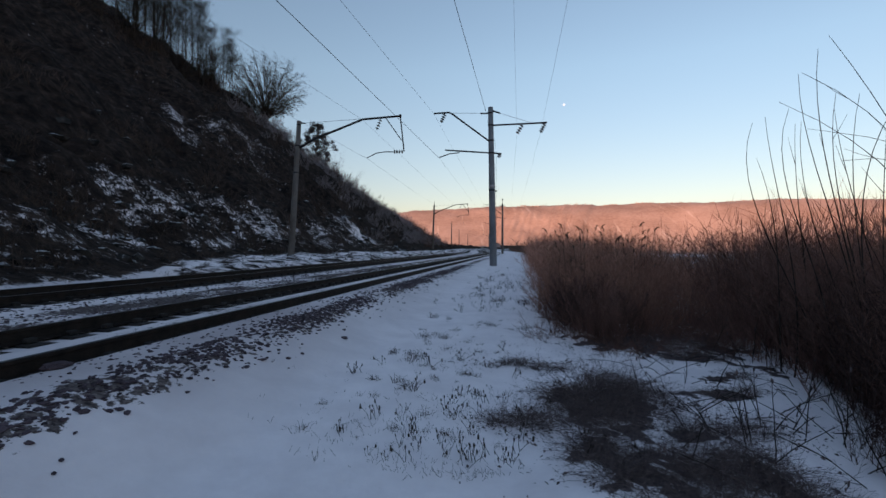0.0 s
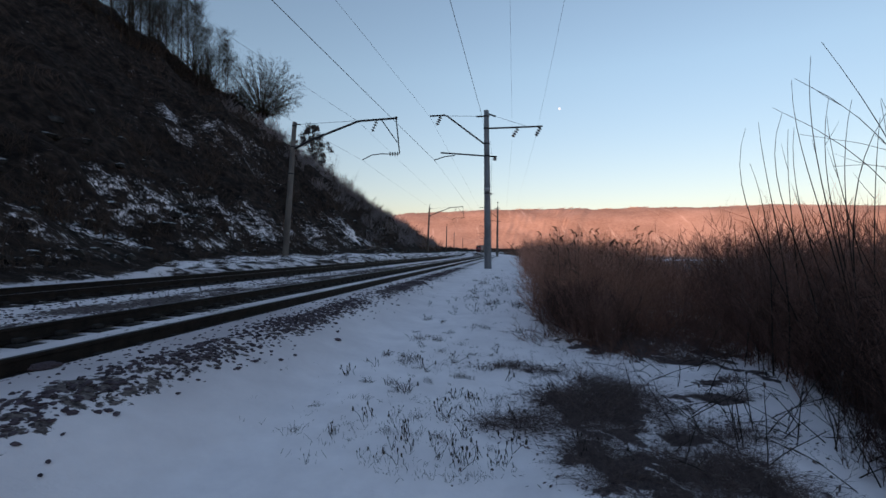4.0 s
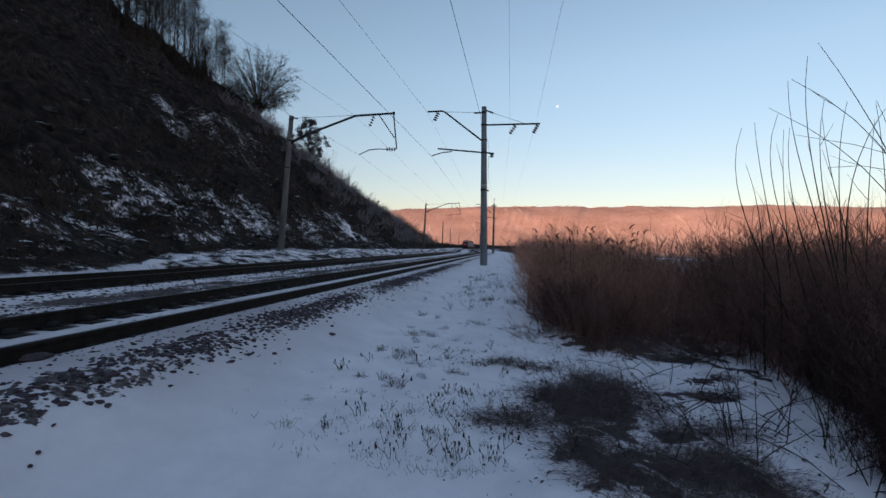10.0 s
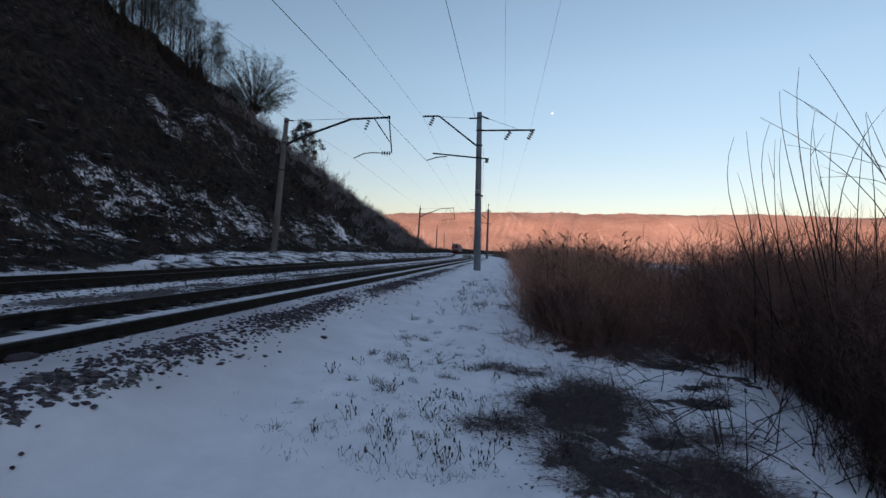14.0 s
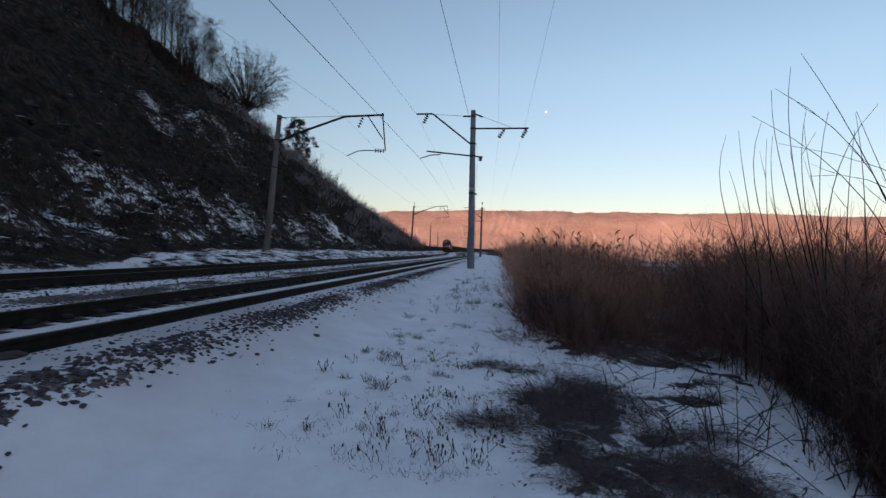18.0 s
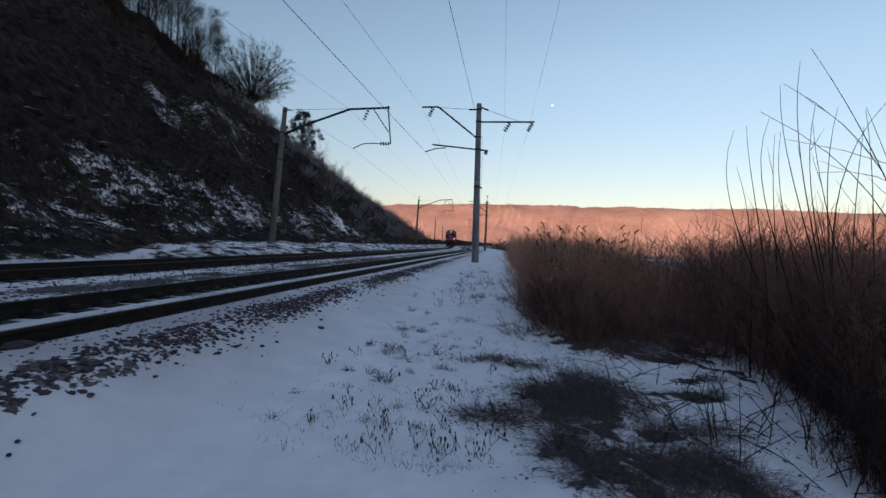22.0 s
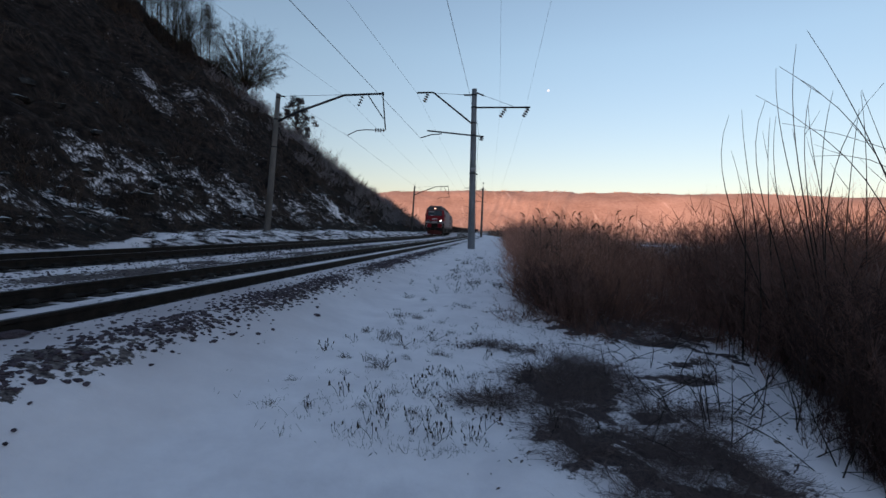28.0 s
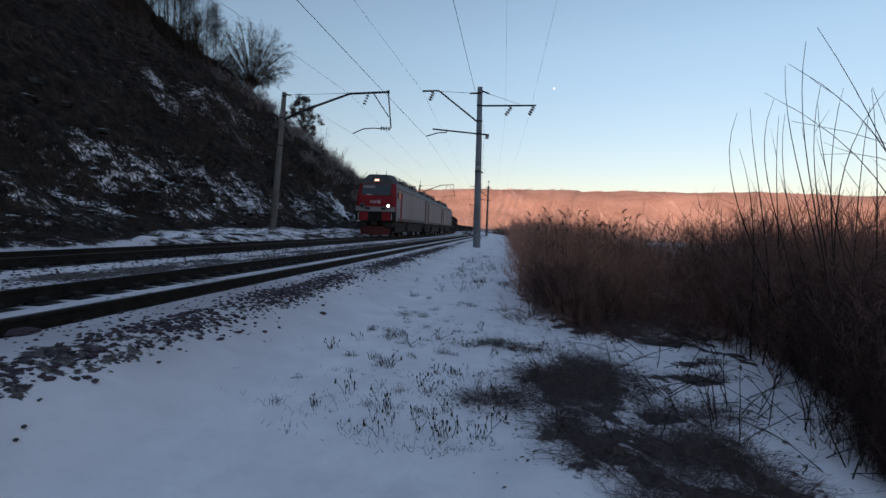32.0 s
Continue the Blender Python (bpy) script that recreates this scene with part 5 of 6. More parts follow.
# ---- stones, grass and other small things ----
def stone_mesh(seed):
    r = random.Random(seed)
    bm = bmesh.new()
    bmesh.ops.create_icosphere(bm, subdivisions=1, radius=1)
    sq = (r.uniform(0.8, 1.35), r.uniform(0.65, 1.05), r.uniform(0.3, 0.5))
    for v in bm.verts:
        v.co = Vector((v.co.x * sq[0], v.co.y * sq[1], v.co.z * sq[2])) * r.uniform(0.62, 1.25)
    me = bpy.data.meshes.new("ballast_stone")
    bm.to_mesh(me)
    bm.free()
    me.materials.append(M["stone"])
    return me


stone_kinds = [stone_mesh(500 + i) for i in range(8)]


def stone_spot(y0, y1):
    while True:
        y = y0 + (y1 - y0) * rng.random()
        n = rng.gauss(1.82, 0.2 if y > 4 else 0.14) if y < 4 or rng.random() < 0.965 else rng.uniform(1.0, 2.6)
        if rng.random() < 0.25 + 1.3 * float(vnoise(np.array(y * 1.4), np.array(n * 1.6), 77) + 0.3):
            return y, n, rng.uniform(0.012, 0.032) * (1.4 if rng.random() < 0.12 else 1.0)


shoulder = tagged(new("ballast_shoulder"), "scattered dark ballast stones poking out of the snow", kind="structure")
for k in range(300):
    y, n, size = stone_spot(2.2, 7.5)
    s = new("ballast_stone", rng.choice(stone_kinds))
    s.parent = shoulder
    p = at(y, n)
    s.matrix_basis = Matrix.LocRotScale((p.x, p.y, p.z + size * 0.12), Euler((rng.uniform(-0.3, 0.3), rng.uniform(-0.3, 0.3), any_turn())), (size * 1.12,) * 3)
verts, faces = [], []
for k in range(8200):
    if k < 4600:
        y, n, size = stone_spot(2.0, 30.0)
    elif k < 7700:
        y, n, size = 3.5 + 28 * rng.random(), rng.uniform(-3.7, -0.95), rng.uniform(0.012, 0.04)
    else:
        y, n, size = 3.0 + 20 * rng.random() ** 1.3, rng.uniform(0.85, 1.5), rng.uniform(0.008, 0.018)
    p, me = at(y, n), rng.choice(stone_kinds)
    turn = Matrix.LocRotScale((p.x, p.y, p.z + size * 0.1), Euler((rng.uniform(-0.3, 0.3), rng.uniform(-0.3, 0.3), any_turn())), (size * 1.08,) * 3)
    b = len(verts)
    verts += [turn @ v.co for v in me.vertices]
    faces += [tuple(b + i for i in f.vertices) for f in me.polygons]
stuff(mesh_object("loose_ballast", verts, faces, M["stone"], shoulder))


def rock(y, n, size, label):
    bm = bmesh.new()
    bmesh.ops.create_icosphere(bm, subdivisions=3, radius=1)
    for v in bm.verts:
        v.co *= 1 + 0.35 * noise.noise(v.co * 1.3 + Vector((y, n, 0))) + 0.12 * noise.noise(v.co * 4)
        v.co.z *= 0.55
    ob = part("rock", bm, M["stone"], None)
    p = at(y, n)
    ob.matrix_basis = Matrix.LocRotScale((p.x, p.y, p.z + size * 0.25), Euler((0, 0, n)), (size * 1.4, size * 0.8, size * 0.8))
    return tagged(ob, label, "rock")


rock(4.25, 1.03, 0.085, "dark stone lying in the snow beside the rail")
rock(7.1, 2.52, 0.045, "small dark stone on the snowy path")
rock(2.9, 2.34, 0.018, "small dark stone on the snowy path")
rock(2.79, 2.4, 0.016, "small dark stone on the snowy path")


def tuft(seed, blades, height, lean=0.35, wide=0.08):
    r = random.Random(seed)
    t = Tubes()
    for j in range(blades):
        w, rad = r.uniform(0, 6.283), wide * math.sqrt(r.random())
        p = Vector((math.cos(w) * rad, math.sin(w) * rad, -0.03))
        h = height * r.uniform(0.35, 1)
        d = Vector((r.gauss(0, lean), r.gauss(0, lean), 1)).normalized()
        e = p + d * h
        t.add([p, p.lerp(e, 0.6) + Vector((0, 0, 0.01)), e + Vector((d.x * h * 0.25, d.y * h * 0.25, -0.1 * h))], [0.0026, 0.0022, 0.0008], 3, cap=False)
    ob = t.object("grass_tuft", M["grass"], None, "", False)
    return tagged(ob, "tuft of dry brown grass standing in the snow", "grass tuft", "dry grass tufts")


tufts = [tuft(600 + i, 22 + 6 * (i % 3), 0.13 + 0.022 * i, 0.45, 0.05 + 0.02 * i) for i in range(5)]
# single tufts: y, n and size
TUFTS = [
    (5.44, 3.45, 1.0), (5.36, 3.74, 1.1), (5.1, 3.92, 0.8), (6.4, 3.6, 0.6), (6.56, 3.72, 0.6), (6.8, 3.32, 0.6), (10.0, 3.3, 1.2), (9.7, 3.66, 0.7),
    (7.86, 3.53, 1.2), (7.9, 3.78, 0.8), (5.05, 4.63, 1.0), (6.08, 4.72, 1.3), (6.08, 4.9, 0.9), (4.36, 4.2, 0.8), (4.0, 3.58, 0.5), (3.86, 3.77, 0.6),
    (8.8, 4.57, 1.2), (12.4, 4.5, 1.7), (15.7, 4.8, 1.6), (17.8, 3.95, 1.7), (15.6, 3.66, 1.2), (18.8, 3.6, 1.5), (8.8, 5.13, 0.9), (11.8, 5.17, 1.4),
    (8.4, 3.97, 0.6), (5.0, 4.06, 0.6), (5.7, 4.4, 0.7), (6.1, 5.1, 0.9), (5.9, 5.4, 0.8), (3.95, 4.45, 0.6), (13.6, 4.0, 1.0), (20.5, 4.4, 1.6),
]
for i, (y, n, size) in enumerate(TUFTS):
    if i < 5:
        tufts[i].matrix_basis = spot(y, n)
    else:
        put(tufts[i % 5], spot(y, n, any_turn(), size, 0.01))
for k in range(110):
    put(rng.choice(tufts), spot(rng.uniform(11, 48), rng.uniform(-9.8, -6.9), any_turn(), rng.uniform(0.8, 2.0), 0.01))
for k in range(70):
    put(rng.choice(tufts), spot(3.6 + 6 * rng.random(), rng.uniform(3.1, 5.2), any_turn(), rng.uniform(0.3, 0.75), 0.01))
for k in range(60):
    put(rng.choice(tufts), spot(3.2 + 24 * rng.random() ** 1.5, rng.gauss(4.5, 0.55), any_turn(), rng.uniform(0.25, 0.6), 0.01))


def weed(seed):
    """A low dead weed: a few crooked stems that carry dark seed heads."""
    r = random.Random(seed)
    w = tagged(new("dead_weed"), "low dark dead weed poking out of the snow", "weed", "dead weeds in the snow")
    for j in range(r.randint(3, 6)):
        p = Vector((r.gauss(0, 0.03), r.gauss(0, 0.03), -0.02))
        d = Vector((r.gauss(0, 0.45), r.gauss(0, 0.45), 1)).normalized()
        h = r.uniform(0.06, 0.2)
        mid, tip = p + d * h * 0.6, p + d * h + Vector((r.gauss(0, 0.02), r.gauss(0, 0.02), 0))
        tube("stem", [p, mid, tip], [0.0034, 0.003, 0.0022], M["bark"], w, 3)
        bm = bmesh.new()
        bmesh.ops.create_icosphere(bm, subdivisions=1, radius=1)
        s = r.uniform(0.005, 0.011)
        for v in bm.verts:
            v.co = Vector((v.co.x * s, v.co.y * s, v.co.z * s * 2.6)) * r.uniform(0.5, 1.4) + tip
        part("seed_head", bm, M["bark"], w)
    return w


weeds = [weed(700 + i) for i in range(6)]
spots = [(5.68, 3.1), (5.72, 3.16), (5.08, 3.95), (6.56, 4.2), (6.5, 4.26), (6.14, 3.94), (6.2, 4.48), (4.98, 4.46), (4.95, 4.5), (4.5, 4.0), (3.96, 4.19), (3.84, 4.57), (3.92, 4.67), (3.6, 4.62), (3.55, 4.7), (10.0, 3.28), (6.8, 3.3), (6.9, 4.83)]
while len(spots) < 150:
    y = 3.4 + 14 * rng.random() ** 1.4
    n = rng.gauss(4.6, 0.6)
    if float(vnoise(np.array(y * 0.8), np.array(n * 1.0), 181)) > -0.1:
        spots.append((y, n))
for i, (y, n) in enumerate(spots):
    if i < 6:
        weeds[i].matrix_basis = spot(y, n)
    else:
        put(rng.choice(weeds), spot(y, n, any_turn(), rng.uniform(0.45, 1.0)))
# fallen leaves and broken stems among the heaps
leaf_v, leaf_f = [], []
for k in range(3000):
    cy, cn, ry, rn = rng.choice(((4.8, 6.0, 0.4, 0.6), (3.4, 6.1, 0.4, 0.7), (4.2, 5.2, 0.2, 0.35), (7.4, 7.0, 0.7, 1.0), (4.0, 6.7, 0.4, 0.8), (6.2, 5.3, 0.12, 0.6)))
    y, n = cy + rng.gauss(0, 0.8) * ry, cn + rng.gauss(0, 0.8) * rn
    p = at(max(y, 2.2), n) + Vector((0, 0, rng.uniform(0.005, 0.05)))
    w, size = any_turn(), rng.uniform(0.007, 0.022)
    a = Vector((math.cos(w), math.sin(w), rng.uniform(-0.5, 0.5))) * size
    b = Vector((-math.sin(w), math.cos(w), rng.uniform(-0.5, 0.5))) * size * 0.55
    i = len(leaf_v)
    leaf_v += [p - a, p + b + Vector((0, 0, size * 0.3)), p + a, p - b]
    leaf_f.append((i, i + 1, i + 2, i + 3))
tagged(mesh_object("fallen_leaves", leaf_v, leaf_f, M["leaf"]), "dark fallen leaves lying among dead stems on the snow", "leaves", kind="stuff")
# fine stubble that pricks through the snow
stub = Tubes()
for k in range(2600):
    y = 3.2 + 20 * rng.random() ** 1.6
    n = rng.gauss(4.7, 0.8) if rng.random() < 0.8 else rng.uniform(2.8, 7.5)
    if float(vnoise(np.array(y * 1.1), np.array(n * 1.1), 88)) < 0.1:
        continue
    p = at(y, n)
    for q in range(rng.randint(1, 3)):
        a = p + Vector((rng.gauss(0, 0.02), rng.gauss(0, 0.02), -0.02))
        stub.add([a, a + Vector((rng.gauss(0, 0.03), rng.gauss(0, 0.03), rng.uniform(0.02, 0.07)))], [0.002, 0.0008], 3, cap=False)
tagged(stub.object("grass_stubble", M["grass"], None, "", False), "short dry grass stubble pricking through the snow", "grass", kind="stuff")

# the moon
bm = bmesh.new()
bmesh.ops.create_uvsphere(bm, u_segments=24, v_segments=12, radius=9.5)
moon = part("moon", bm, M["moon"], None, smooth=True)
moon.location = Vector(((998 - 784) / 855.6, 1, (441 - 187) / 855.6)) * 3600
tagged(moon, "pale daytime moon in the clear evening sky", "moon")


# ---- the train ----
def engine_section(first):
    """One section of the locomotive; its front at y = 0, the body behind it along +y, rails at z = 0."""
    e = tagged(new("locomotive"), "red and grey electric locomotive with lit headlamps" if first else "red and grey rear section of the electric locomotive", "locomotive", "train")
    L, W = 17.0, 1.56
    # body shell: cross-section with a rounded roof
    prof = [(-W, 1.3), (-W, 3.75), (-W + 0.1, 4.02), (-W + 0.42, 4.36), (-0.75, 4.58), (0.75, 4.58), (W - 0.42, 4.36), (W - 0.1, 4.02), (W, 3.75), (W, 1.3)]
    def shell(name, y0, y1, mat, sel, label="", grow=0.0):
        bm = bmesh.new()
        ring = []
        for y in (y0, y1):
            ring.append([bm.verts.new((x * (1 + grow), y, z)) for x, z in prof[sel[0]:sel[1]]])
        for k in range(len(ring[0]) - 1):
            bm.faces.new((ring[0][k], ring[0][k + 1], ring[1][k + 1], ring[1][k]))
        if len(ring[0]) == len(prof):
            bm.faces.new(ring[0][::-1]), bm.faces.new(ring[1])
        return part(name, bm, mat, e, label)
    shell("body", 1.3 if first else 0.12, L - 0.25, M["grey"], (0, 10), "grey painted body sides")
    shell("roof", 1.28 if first else 0.1, L - 0.22, M["roof"], (2, 8), "dark roof", 0.012)
    for s in (-1, 1):
        if first:
            part("cab_door", box(s * (W + 0.014), 2.35, 2.45, 0.03, 0.6, 2.3, 0.01), M["red"], e, "red cab door")
            part("cab_window", box(s * (W + 0.012), 1.5, 3.3, 0.03, 0.6, 0.55, 0.01), M["glass"], e, "dark cab side window")
        else:
            part("end_door", box(s * (W + 0.012), 1.5, 2.5, 0.03, 0.62, 2.1, 0.01), M["plough"], e)
        part("lower_band", box(s * (W + 0.012), L / 2 + 0.3, 1.42, 0.03, L - 2.0, 0.22, 0.01), M["roof"], e, "dark lower band")
        for k in range(6):
            part("side_rib", box(s * (W + 0.003), 4.2 + 2.0 * k, 2.6, 0.008, 0.03, 2.2, 0.002), M["grey"], e)
        part("roof_gutter", box(s * (W + 0.015), L / 2, 3.82, 0.05, L - 1.4, 0.06, 0.01), M["roof"], e)
        part("end_panel", box(s * (W + 0.012), L - 1.0, 2.5, 0.03, 0.5, 2.3, 0.01), M["plough"], e)
    # underframe, bogies and wheels
    part("underframe", box(0, L / 2, 1.08, 2.8, L - 1.0, 0.32, 0.04), M["under"], e)
    part("equipment_box", box(0, L / 2, 0.75, 2.8, 4.6, 0.62, 0.05), M["under"], e)
    for yb in (3.6, L - 3.6):
        bogie = part("bogie", box(0, yb, 0.72, 2.5, 4.2, 0.4, 0.06), M["under"], e)
        for s in (-1, 1):
            part("side_frame", box(s * 1.22, yb, 0.7, 0.16, 4.4, 0.62, 0.06), M["under"], bogie)
            part("sand_box", box(s * 1.35, yb + 2.5, 0.95, 0.3, 0.6, 0.6, 0.05), M["under"], bogie)
        for w in (-1.45, 1.45):
            for s in (-1, 1):
                c = Vector((s * 0.8, yb + w, 0.625))
                tube("wheel", [c - Vector((0.07, 0, 0)), c + Vector((0.07, 0, 0))], 0.625, M["under"], bogie, 16)
    # roof equipment
    for k, (yy, ln, hh) in enumerate(((2.4, 1.8, 0.34), (4.6, 1.6, 0.42), (7.2, 1.8, 0.34), (10.0, 1.4, 0.45), (12.6, 2.0, 0.36), (15.2, 1.0, 0.4))):
        part("roof_housing", box(0.15 * (-1) ** k, yy, 4.56 + hh / 2, 1.5, ln, hh, 0.06), M["roof"], e)
    for yy in (3.6, 6.0, 8.6, 11.3, 14.2):
        tube("roof_insulator", [(0.6, yy, 4.5), (0.6, yy, 5.05)], [0.09, 0.06], M["insulator"], e, 8)
    tube("roof_busbar", [(0.6, 3.6, 5.07), (0.6, 14.2, 5.07)], 0.03, M["steel"], e, 5)
    low = 4.95 if first else 5.05
    panto = tube("pantograph", [(-0.5, 13.6, 4.75), (-0.4, 15.4, 4.9), (0, 13.7, low + 0.12)], 0.035, M["steel"], e, 5)
    tube("pantograph_arm", [(0.5, 13.6, 4.75), (0.4, 15.4, 4.9), (0, 13.7, low + 0.12)], 0.035, M["steel"], panto, 5)
    tube("contact_strip", [(-0.85, 13.7, low + 0.14), (0.85, 13.7, low + 0.14)], 0.03, M["steel"], panto, 5)
    if not first:
        return e
    # cab: rings of the front outline from the nose back to the body; the upper front leans back
    HALF = [(1.3, 1.50), (2.75, 1.52), (3.1, 1.50), (4.15, 1.38), (4.5, 1.2), (4.88, 0.80)]
    DEPTH = [0.0, -0.02, 0.04, 0.36, 0.5, 0.72]
    BACK = [1.56, 1.56, 1.56, 1.56, 1.42, 0.98]
    def front_strip(name, lo, hi, mat, label):
        bm = bmesh.new()
        rows = []
        for k in range(lo, hi + 1):
            z, half = HALF[k]
            rows.append([bm.verts.new(p) for p in ((-BACK[k], 1.3, z), (-half - 0.06, DEPTH[k] + 0.3, z), (-half + 0.16, DEPTH[k], z), (half - 0.16, DEPTH[k], z), (half + 0.06, DEPTH[k] + 0.3, z), (BACK[k], 1.3, z))])
        for a, b in zip(rows, rows[1:]):
            for k in range(5):
                bm.faces.new((a[k], a[k + 1], b[k + 1], b[k])).material_index = int(k in (0, 4) and hi < 5)
        if hi == 5:
            bm.faces.new(rows[-1])
        if lo == 0:
            bm.faces.new(rows[0][::-1])
        strip = part(name, bm, mat, e, label)
        strip.data.materials.append(M["grey"])
        return strip
    front_strip("nose", 0, 2, M["red"], "red lower front")
    part("bumper_beam", box(0, -0.01, 1.62, 3.06, 0.05, 0.72, 0.02), M["under"], e, "dark grimy beam under the band")
    for s in (-1, 1):
        part("beam_cheek", box(s * 1.55, 0.2, 1.66, 0.05, 0.42, 0.8, 0.02), M["under"], e)
    front_strip("cab_front", 2, 3, M["red"], "red cab front round the windscreen")
    front_strip("brow", 3, 5, M["roof"], "dark brow over the windscreen")
    slope = math.atan2(0.32, 1.0)
    def plate(name, x, z, w, h, mat, label="", lift=0.02):
        o = part(name, box(0, 0, 0, w, 0.03, h, 0.01), mat, e, label)
        o.matrix_basis = Matrix.Translation((x, 0.04 + (z - 3.1) * 0.305 - lift, z)) @ Matrix.Rotation(-slope, 4, "X")
        return o
    plate("windscreen_frame", 0, 3.66, 2.3, 0.92, M["roof"], "black windscreen surround", 0.012)
    for s in (-1, 1):
        plate("windscreen", s * 0.6, 3.64, 1.1, 0.8, M["glass"], "dark windscreen", 0.024)
    plate("sun_blind", -0.6, 3.88, 0.96, 0.22, M["grey"], "pale blind behind the windscreen", 0.034)
    plate("wiper", -0.5, 3.26, 0.5, 0.04, M["white_paint"], "pale wiper", 0.05)
    o = part("top_headlamp", box(0, 0, 0, 0.34, 0.06, 0.17, 0.03), M["top_lamp"], e, "lit orange-white top headlamp")
    o.matrix_basis = Matrix.Translation((-0.05, 0.46, 4.42)) @ Matrix.Rotation(-0.42, 4, "X")
    # emblem drawn as plain slanted bars
    for x, z, w, h, tilt in ((-0.36, 2.52, 0.05, 0.24, 8), (-0.20, 2.50, 0.05, 0.20, 8), (-0.12, 2.58, 0.14, 0.05, 8), (-0.02, 2.50, 0.05, 0.20, 8), (0.12, 2.56, 0.16, 0.05, 8), (0.20, 2.50, 0.05, 0.18, 8), (0.33, 2.53, 0.06, 0.26, 8), (0.24, 2.63, 0.14, 0.05, 8)):
        o = part("emblem_bar", box(0, 0, 0, w, 0.02, h, 0.005), M["white_paint"], e)
        o.matrix_basis = Matrix.Translation((x, -0.02 if z < 2.5 else 0.0, z)) @ Matrix.Rotation(radians(tilt), 4, "Y")
        o.location.y, o.location.z = -0.045, o.location.z + 0.18
    part("front_band", box(0, -0.02, 2.16, 3.1, 0.05, 0.36, 0.015), M["grey"], e, "grimy grey band below the lamps")
    for s in (-1, 1):
        part("band_vent", box(s * 0.62, -0.05, 2.2, 0.36, 0.02, 0.18, 0.005), M["under"], e, "dark vent in the grey band")
    for s in (-1, 1):
        tube("lamp_housing", [(s * 1.02, -0.1, 2.42), (s * 1.02, 0.04, 2.42)], 0.2, M["roof"], e, 14)
    tube("headlamp", [(1.02, -0.13, 2.42), (1.02, -0.1, 2.42)], 0.105, M["lamp"], e, 14, "lit white headlamp")
    tube("headlamp", [(-1.02, -0.13, 2.42), (-1.02, -0.1, 2.42)], 0.13, M["glass"], e, 14, "unlit headlamp")
    part("centre_recess", box(0, -0.01, 1.6, 1.05, 0.05, 0.7, 0.015), M["under"], e, "dark middle of the front")
    for s in (-1, 1):
        part("bumper_panel", box(s * 0.88, -0.05, 1.6, 0.66, 0.1, 0.62, 0.03), M["red"], e, "bright red lower panel")
        part("step_box", box(s * 1.0, 0.25, 0.98, 0.7, 0.5, 0.4, 0.03), M["under"], e)
        tube("handrail", [(s * 1.3, -0.08, 1.35), (s * 1.3, -0.1, 1.85)], 0.015, M["white_paint"], e, 5)
        part("mirror", box(s * 1.62, 0.75, 3.3, 0.1, 0.08, 0.4, 0.02), M["roof"], e)
    part("coupler", box(0, -0.25, 1.08, 0.34, 0.6, 0.34, 0.05), M["under"], e, "automatic coupler")
    bm = bmesh.new()
    v = [bm.verts.new(p) for p in ((-1.25, 0.25, 0.85), (0, -0.15, 0.85), (1.25, 0.25, 0.85), (-1.15, 0.1, 0.2), (0, -0.4, 0.16), (1.15, 0.1, 0.2), (0, 0.7, 0.85), (0, 0.7, 0.2))]
    for q in ((0, 3, 4, 1), (1, 4, 5, 2), (0, 1, 2, 6), (3, 7, 5, 4), (0, 6, 7, 3), (2, 5, 7, 6)):
        bm.faces.new([v[i] for i in q])
    part("snow_plough", bm, M["plough"], e, "grimy red snow plough")
    tube("antenna", [(-0.3, 1.2, 4.8), (-0.3, 1.2, 5.15)], 0.02, M["steel"], e, 5)
    tube("antenna", [(0.5, 1.25, 4.8), (0.5, 1.25, 5.2)], 0.02, M["steel"], e, 5)
    return e


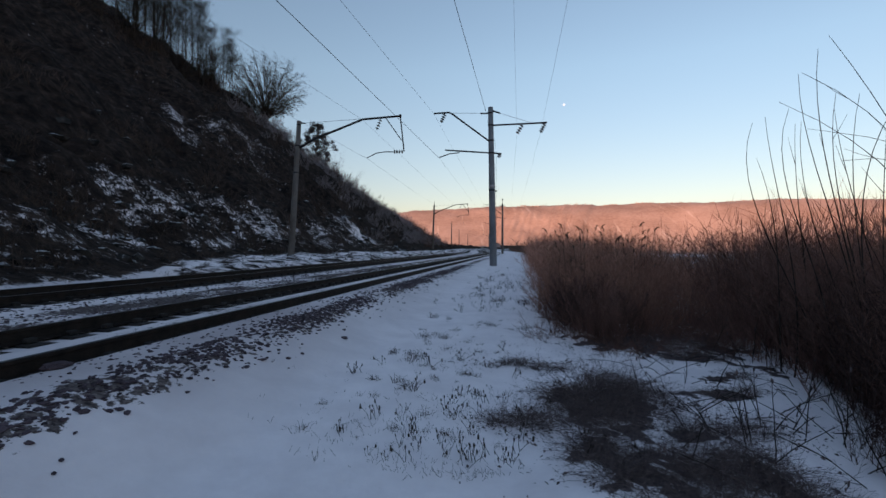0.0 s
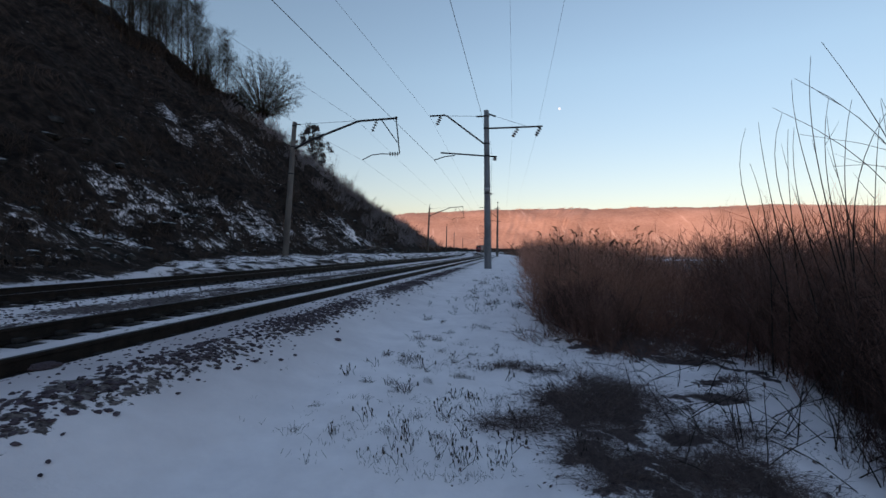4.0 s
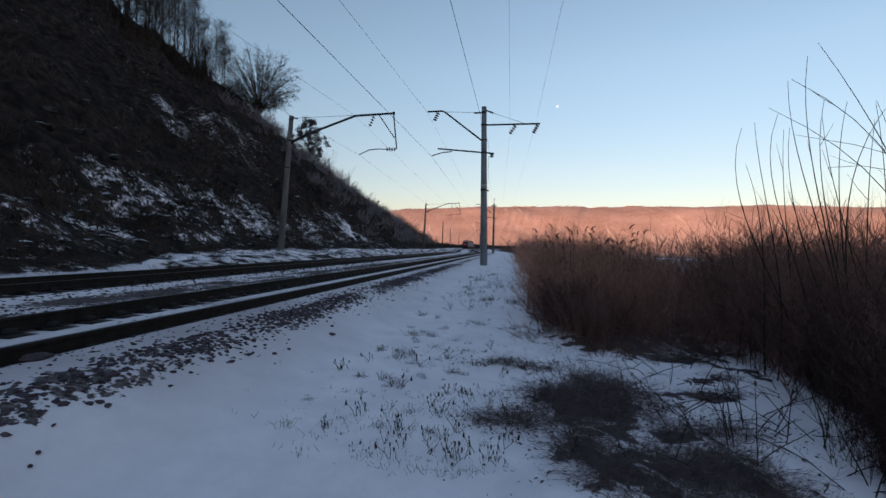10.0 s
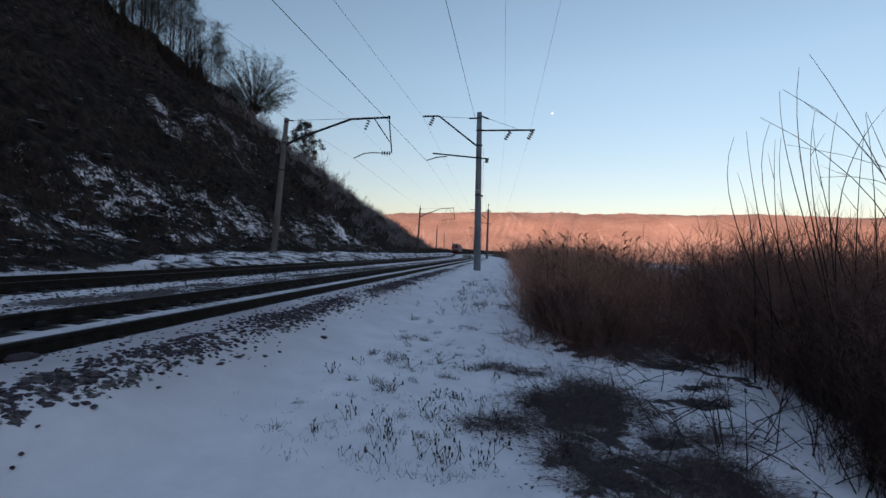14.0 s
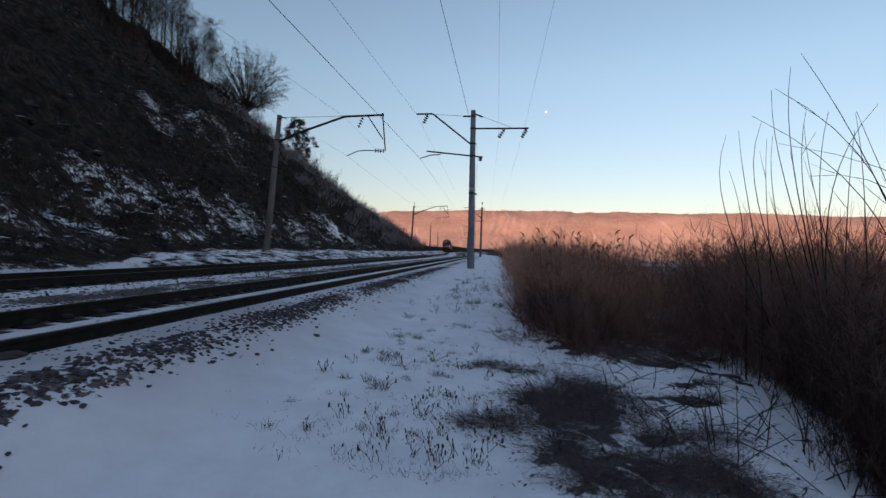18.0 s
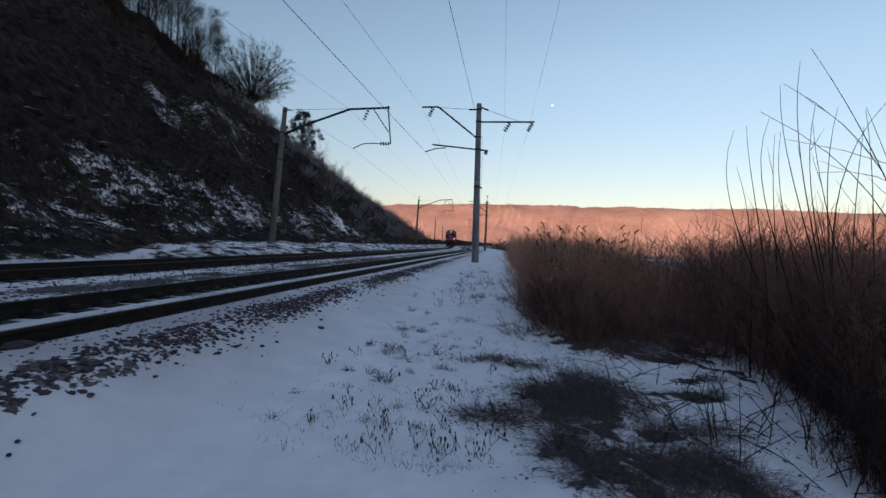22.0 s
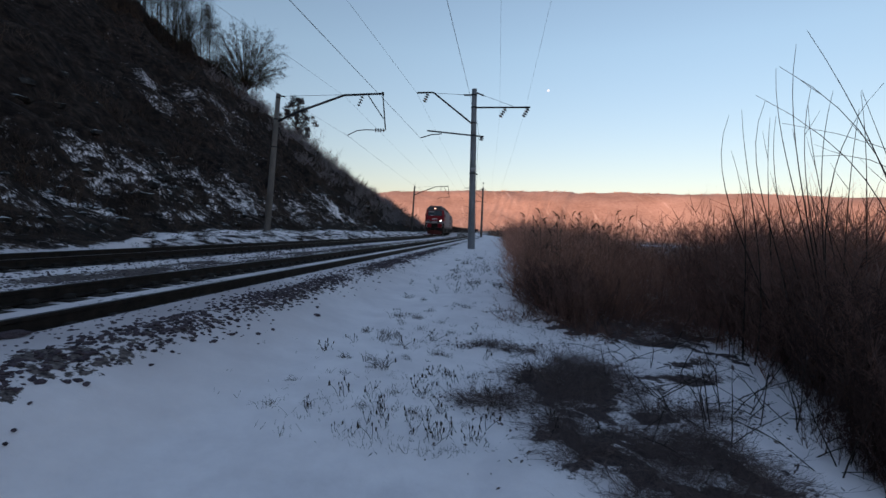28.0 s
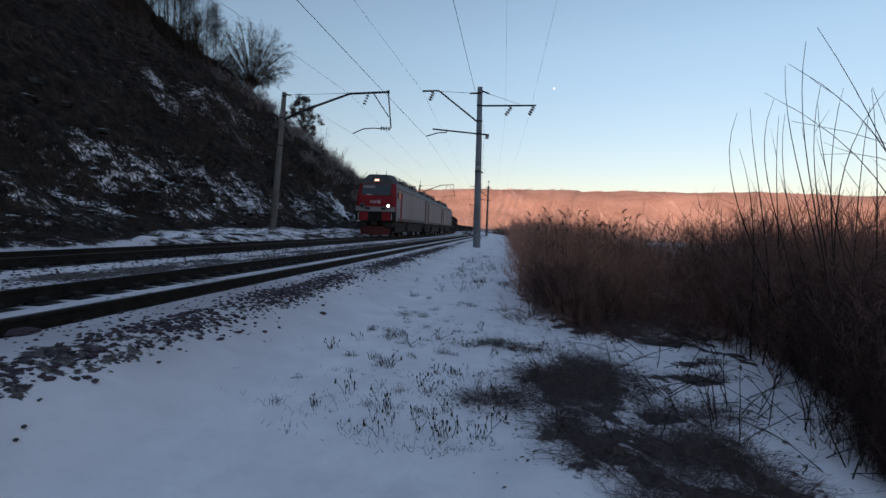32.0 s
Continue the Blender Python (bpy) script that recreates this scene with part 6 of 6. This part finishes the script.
def wagon():
    g = tagged(new("freight_wagon"), "dark grimy open freight wagon", "freight wagon", "train")
    part("floor", box(0, 6.95, 1.25, 2.9, 12.7, 0.2, 0.03), M["under"], g)
    for s in (-1, 1):
        part("side_wall", box(s * 1.48, 6.95, 2.35, 0.08, 12.7, 2.0, 0.02), M["wagon"], g)
        for k in range(8):
            part("side_post", box(s * 1.56, 1.0 + 1.7 * k, 2.35, 0.1, 0.14, 2.0, 0.02), M["wagon"], g)
    for yy in (0.6, 13.3):
        part("end_wall", box(0, yy, 2.35, 2.9, 0.08, 2.0, 0.02), M["wagon"], g)
    part("coal_load", box(0, 6.95, 2.9, 2.8, 12.4, 0.5, 0.2), M["under"], g, "dark load")
    for yb in (2.6, 11.3):
        bogie = part("bogie", box(0, yb, 0.65, 2.3, 2.6, 0.4, 0.06), M["under"], g)
        for w in (-0.92, 0.92):
            for s in (-1, 1):
                c = Vector((s * 0.8, yb + w, 0.475))
                tube("wheel", [c - Vector((0.06, 0, 0)), c + Vector((0.06, 0, 0))], 0.475, M["under"], bogie, 12)
    return g


TRAIN = [(engine_section(True), 0.0, 17.0), (engine_section(False), 17.0, 17.0), (engine_section(False), 34.0, 17.0)]
for unit in TRAIN:
    unit[0].scale = (1.05, 1.0, 1.05)
first_wagon = wagon()
for k in range(22):
    TRAIN.append((first_wagon if k == 0 else copy_thing(first_wagon, Matrix()), 51.0 + 13.9 * k, 13.9))


def front_arc(t):
    """How far along the line the train's front is at t seconds."""
    return TRAIN_END + TRAIN_SPEED * (32.0 - t)


TRAIN_END, TRAIN_SPEED = 39.0, 11.25


def motions():
    for ob, back, length in TRAIN:
        rows = []
        for t in range(0, 33):
            s = front_arc(t) + back
            ax, ay, _ = on_line(s + 2.5, FAR_N + far_shift(s + 2.5))
            bx, by, _ = on_line(s + length - 2.5, FAR_N + far_shift(s + length - 2.5))
            h = math.atan2(bx - ax, by - ay)
            x, y = ax - 2.5 * math.sin(h), ay - 2.5 * math.cos(h)
            rows.append((t, pose(x, y, FAR_RAIL_Z, 0, 0, -math.degrees(h))))
        walk(ob, rows)


motions()
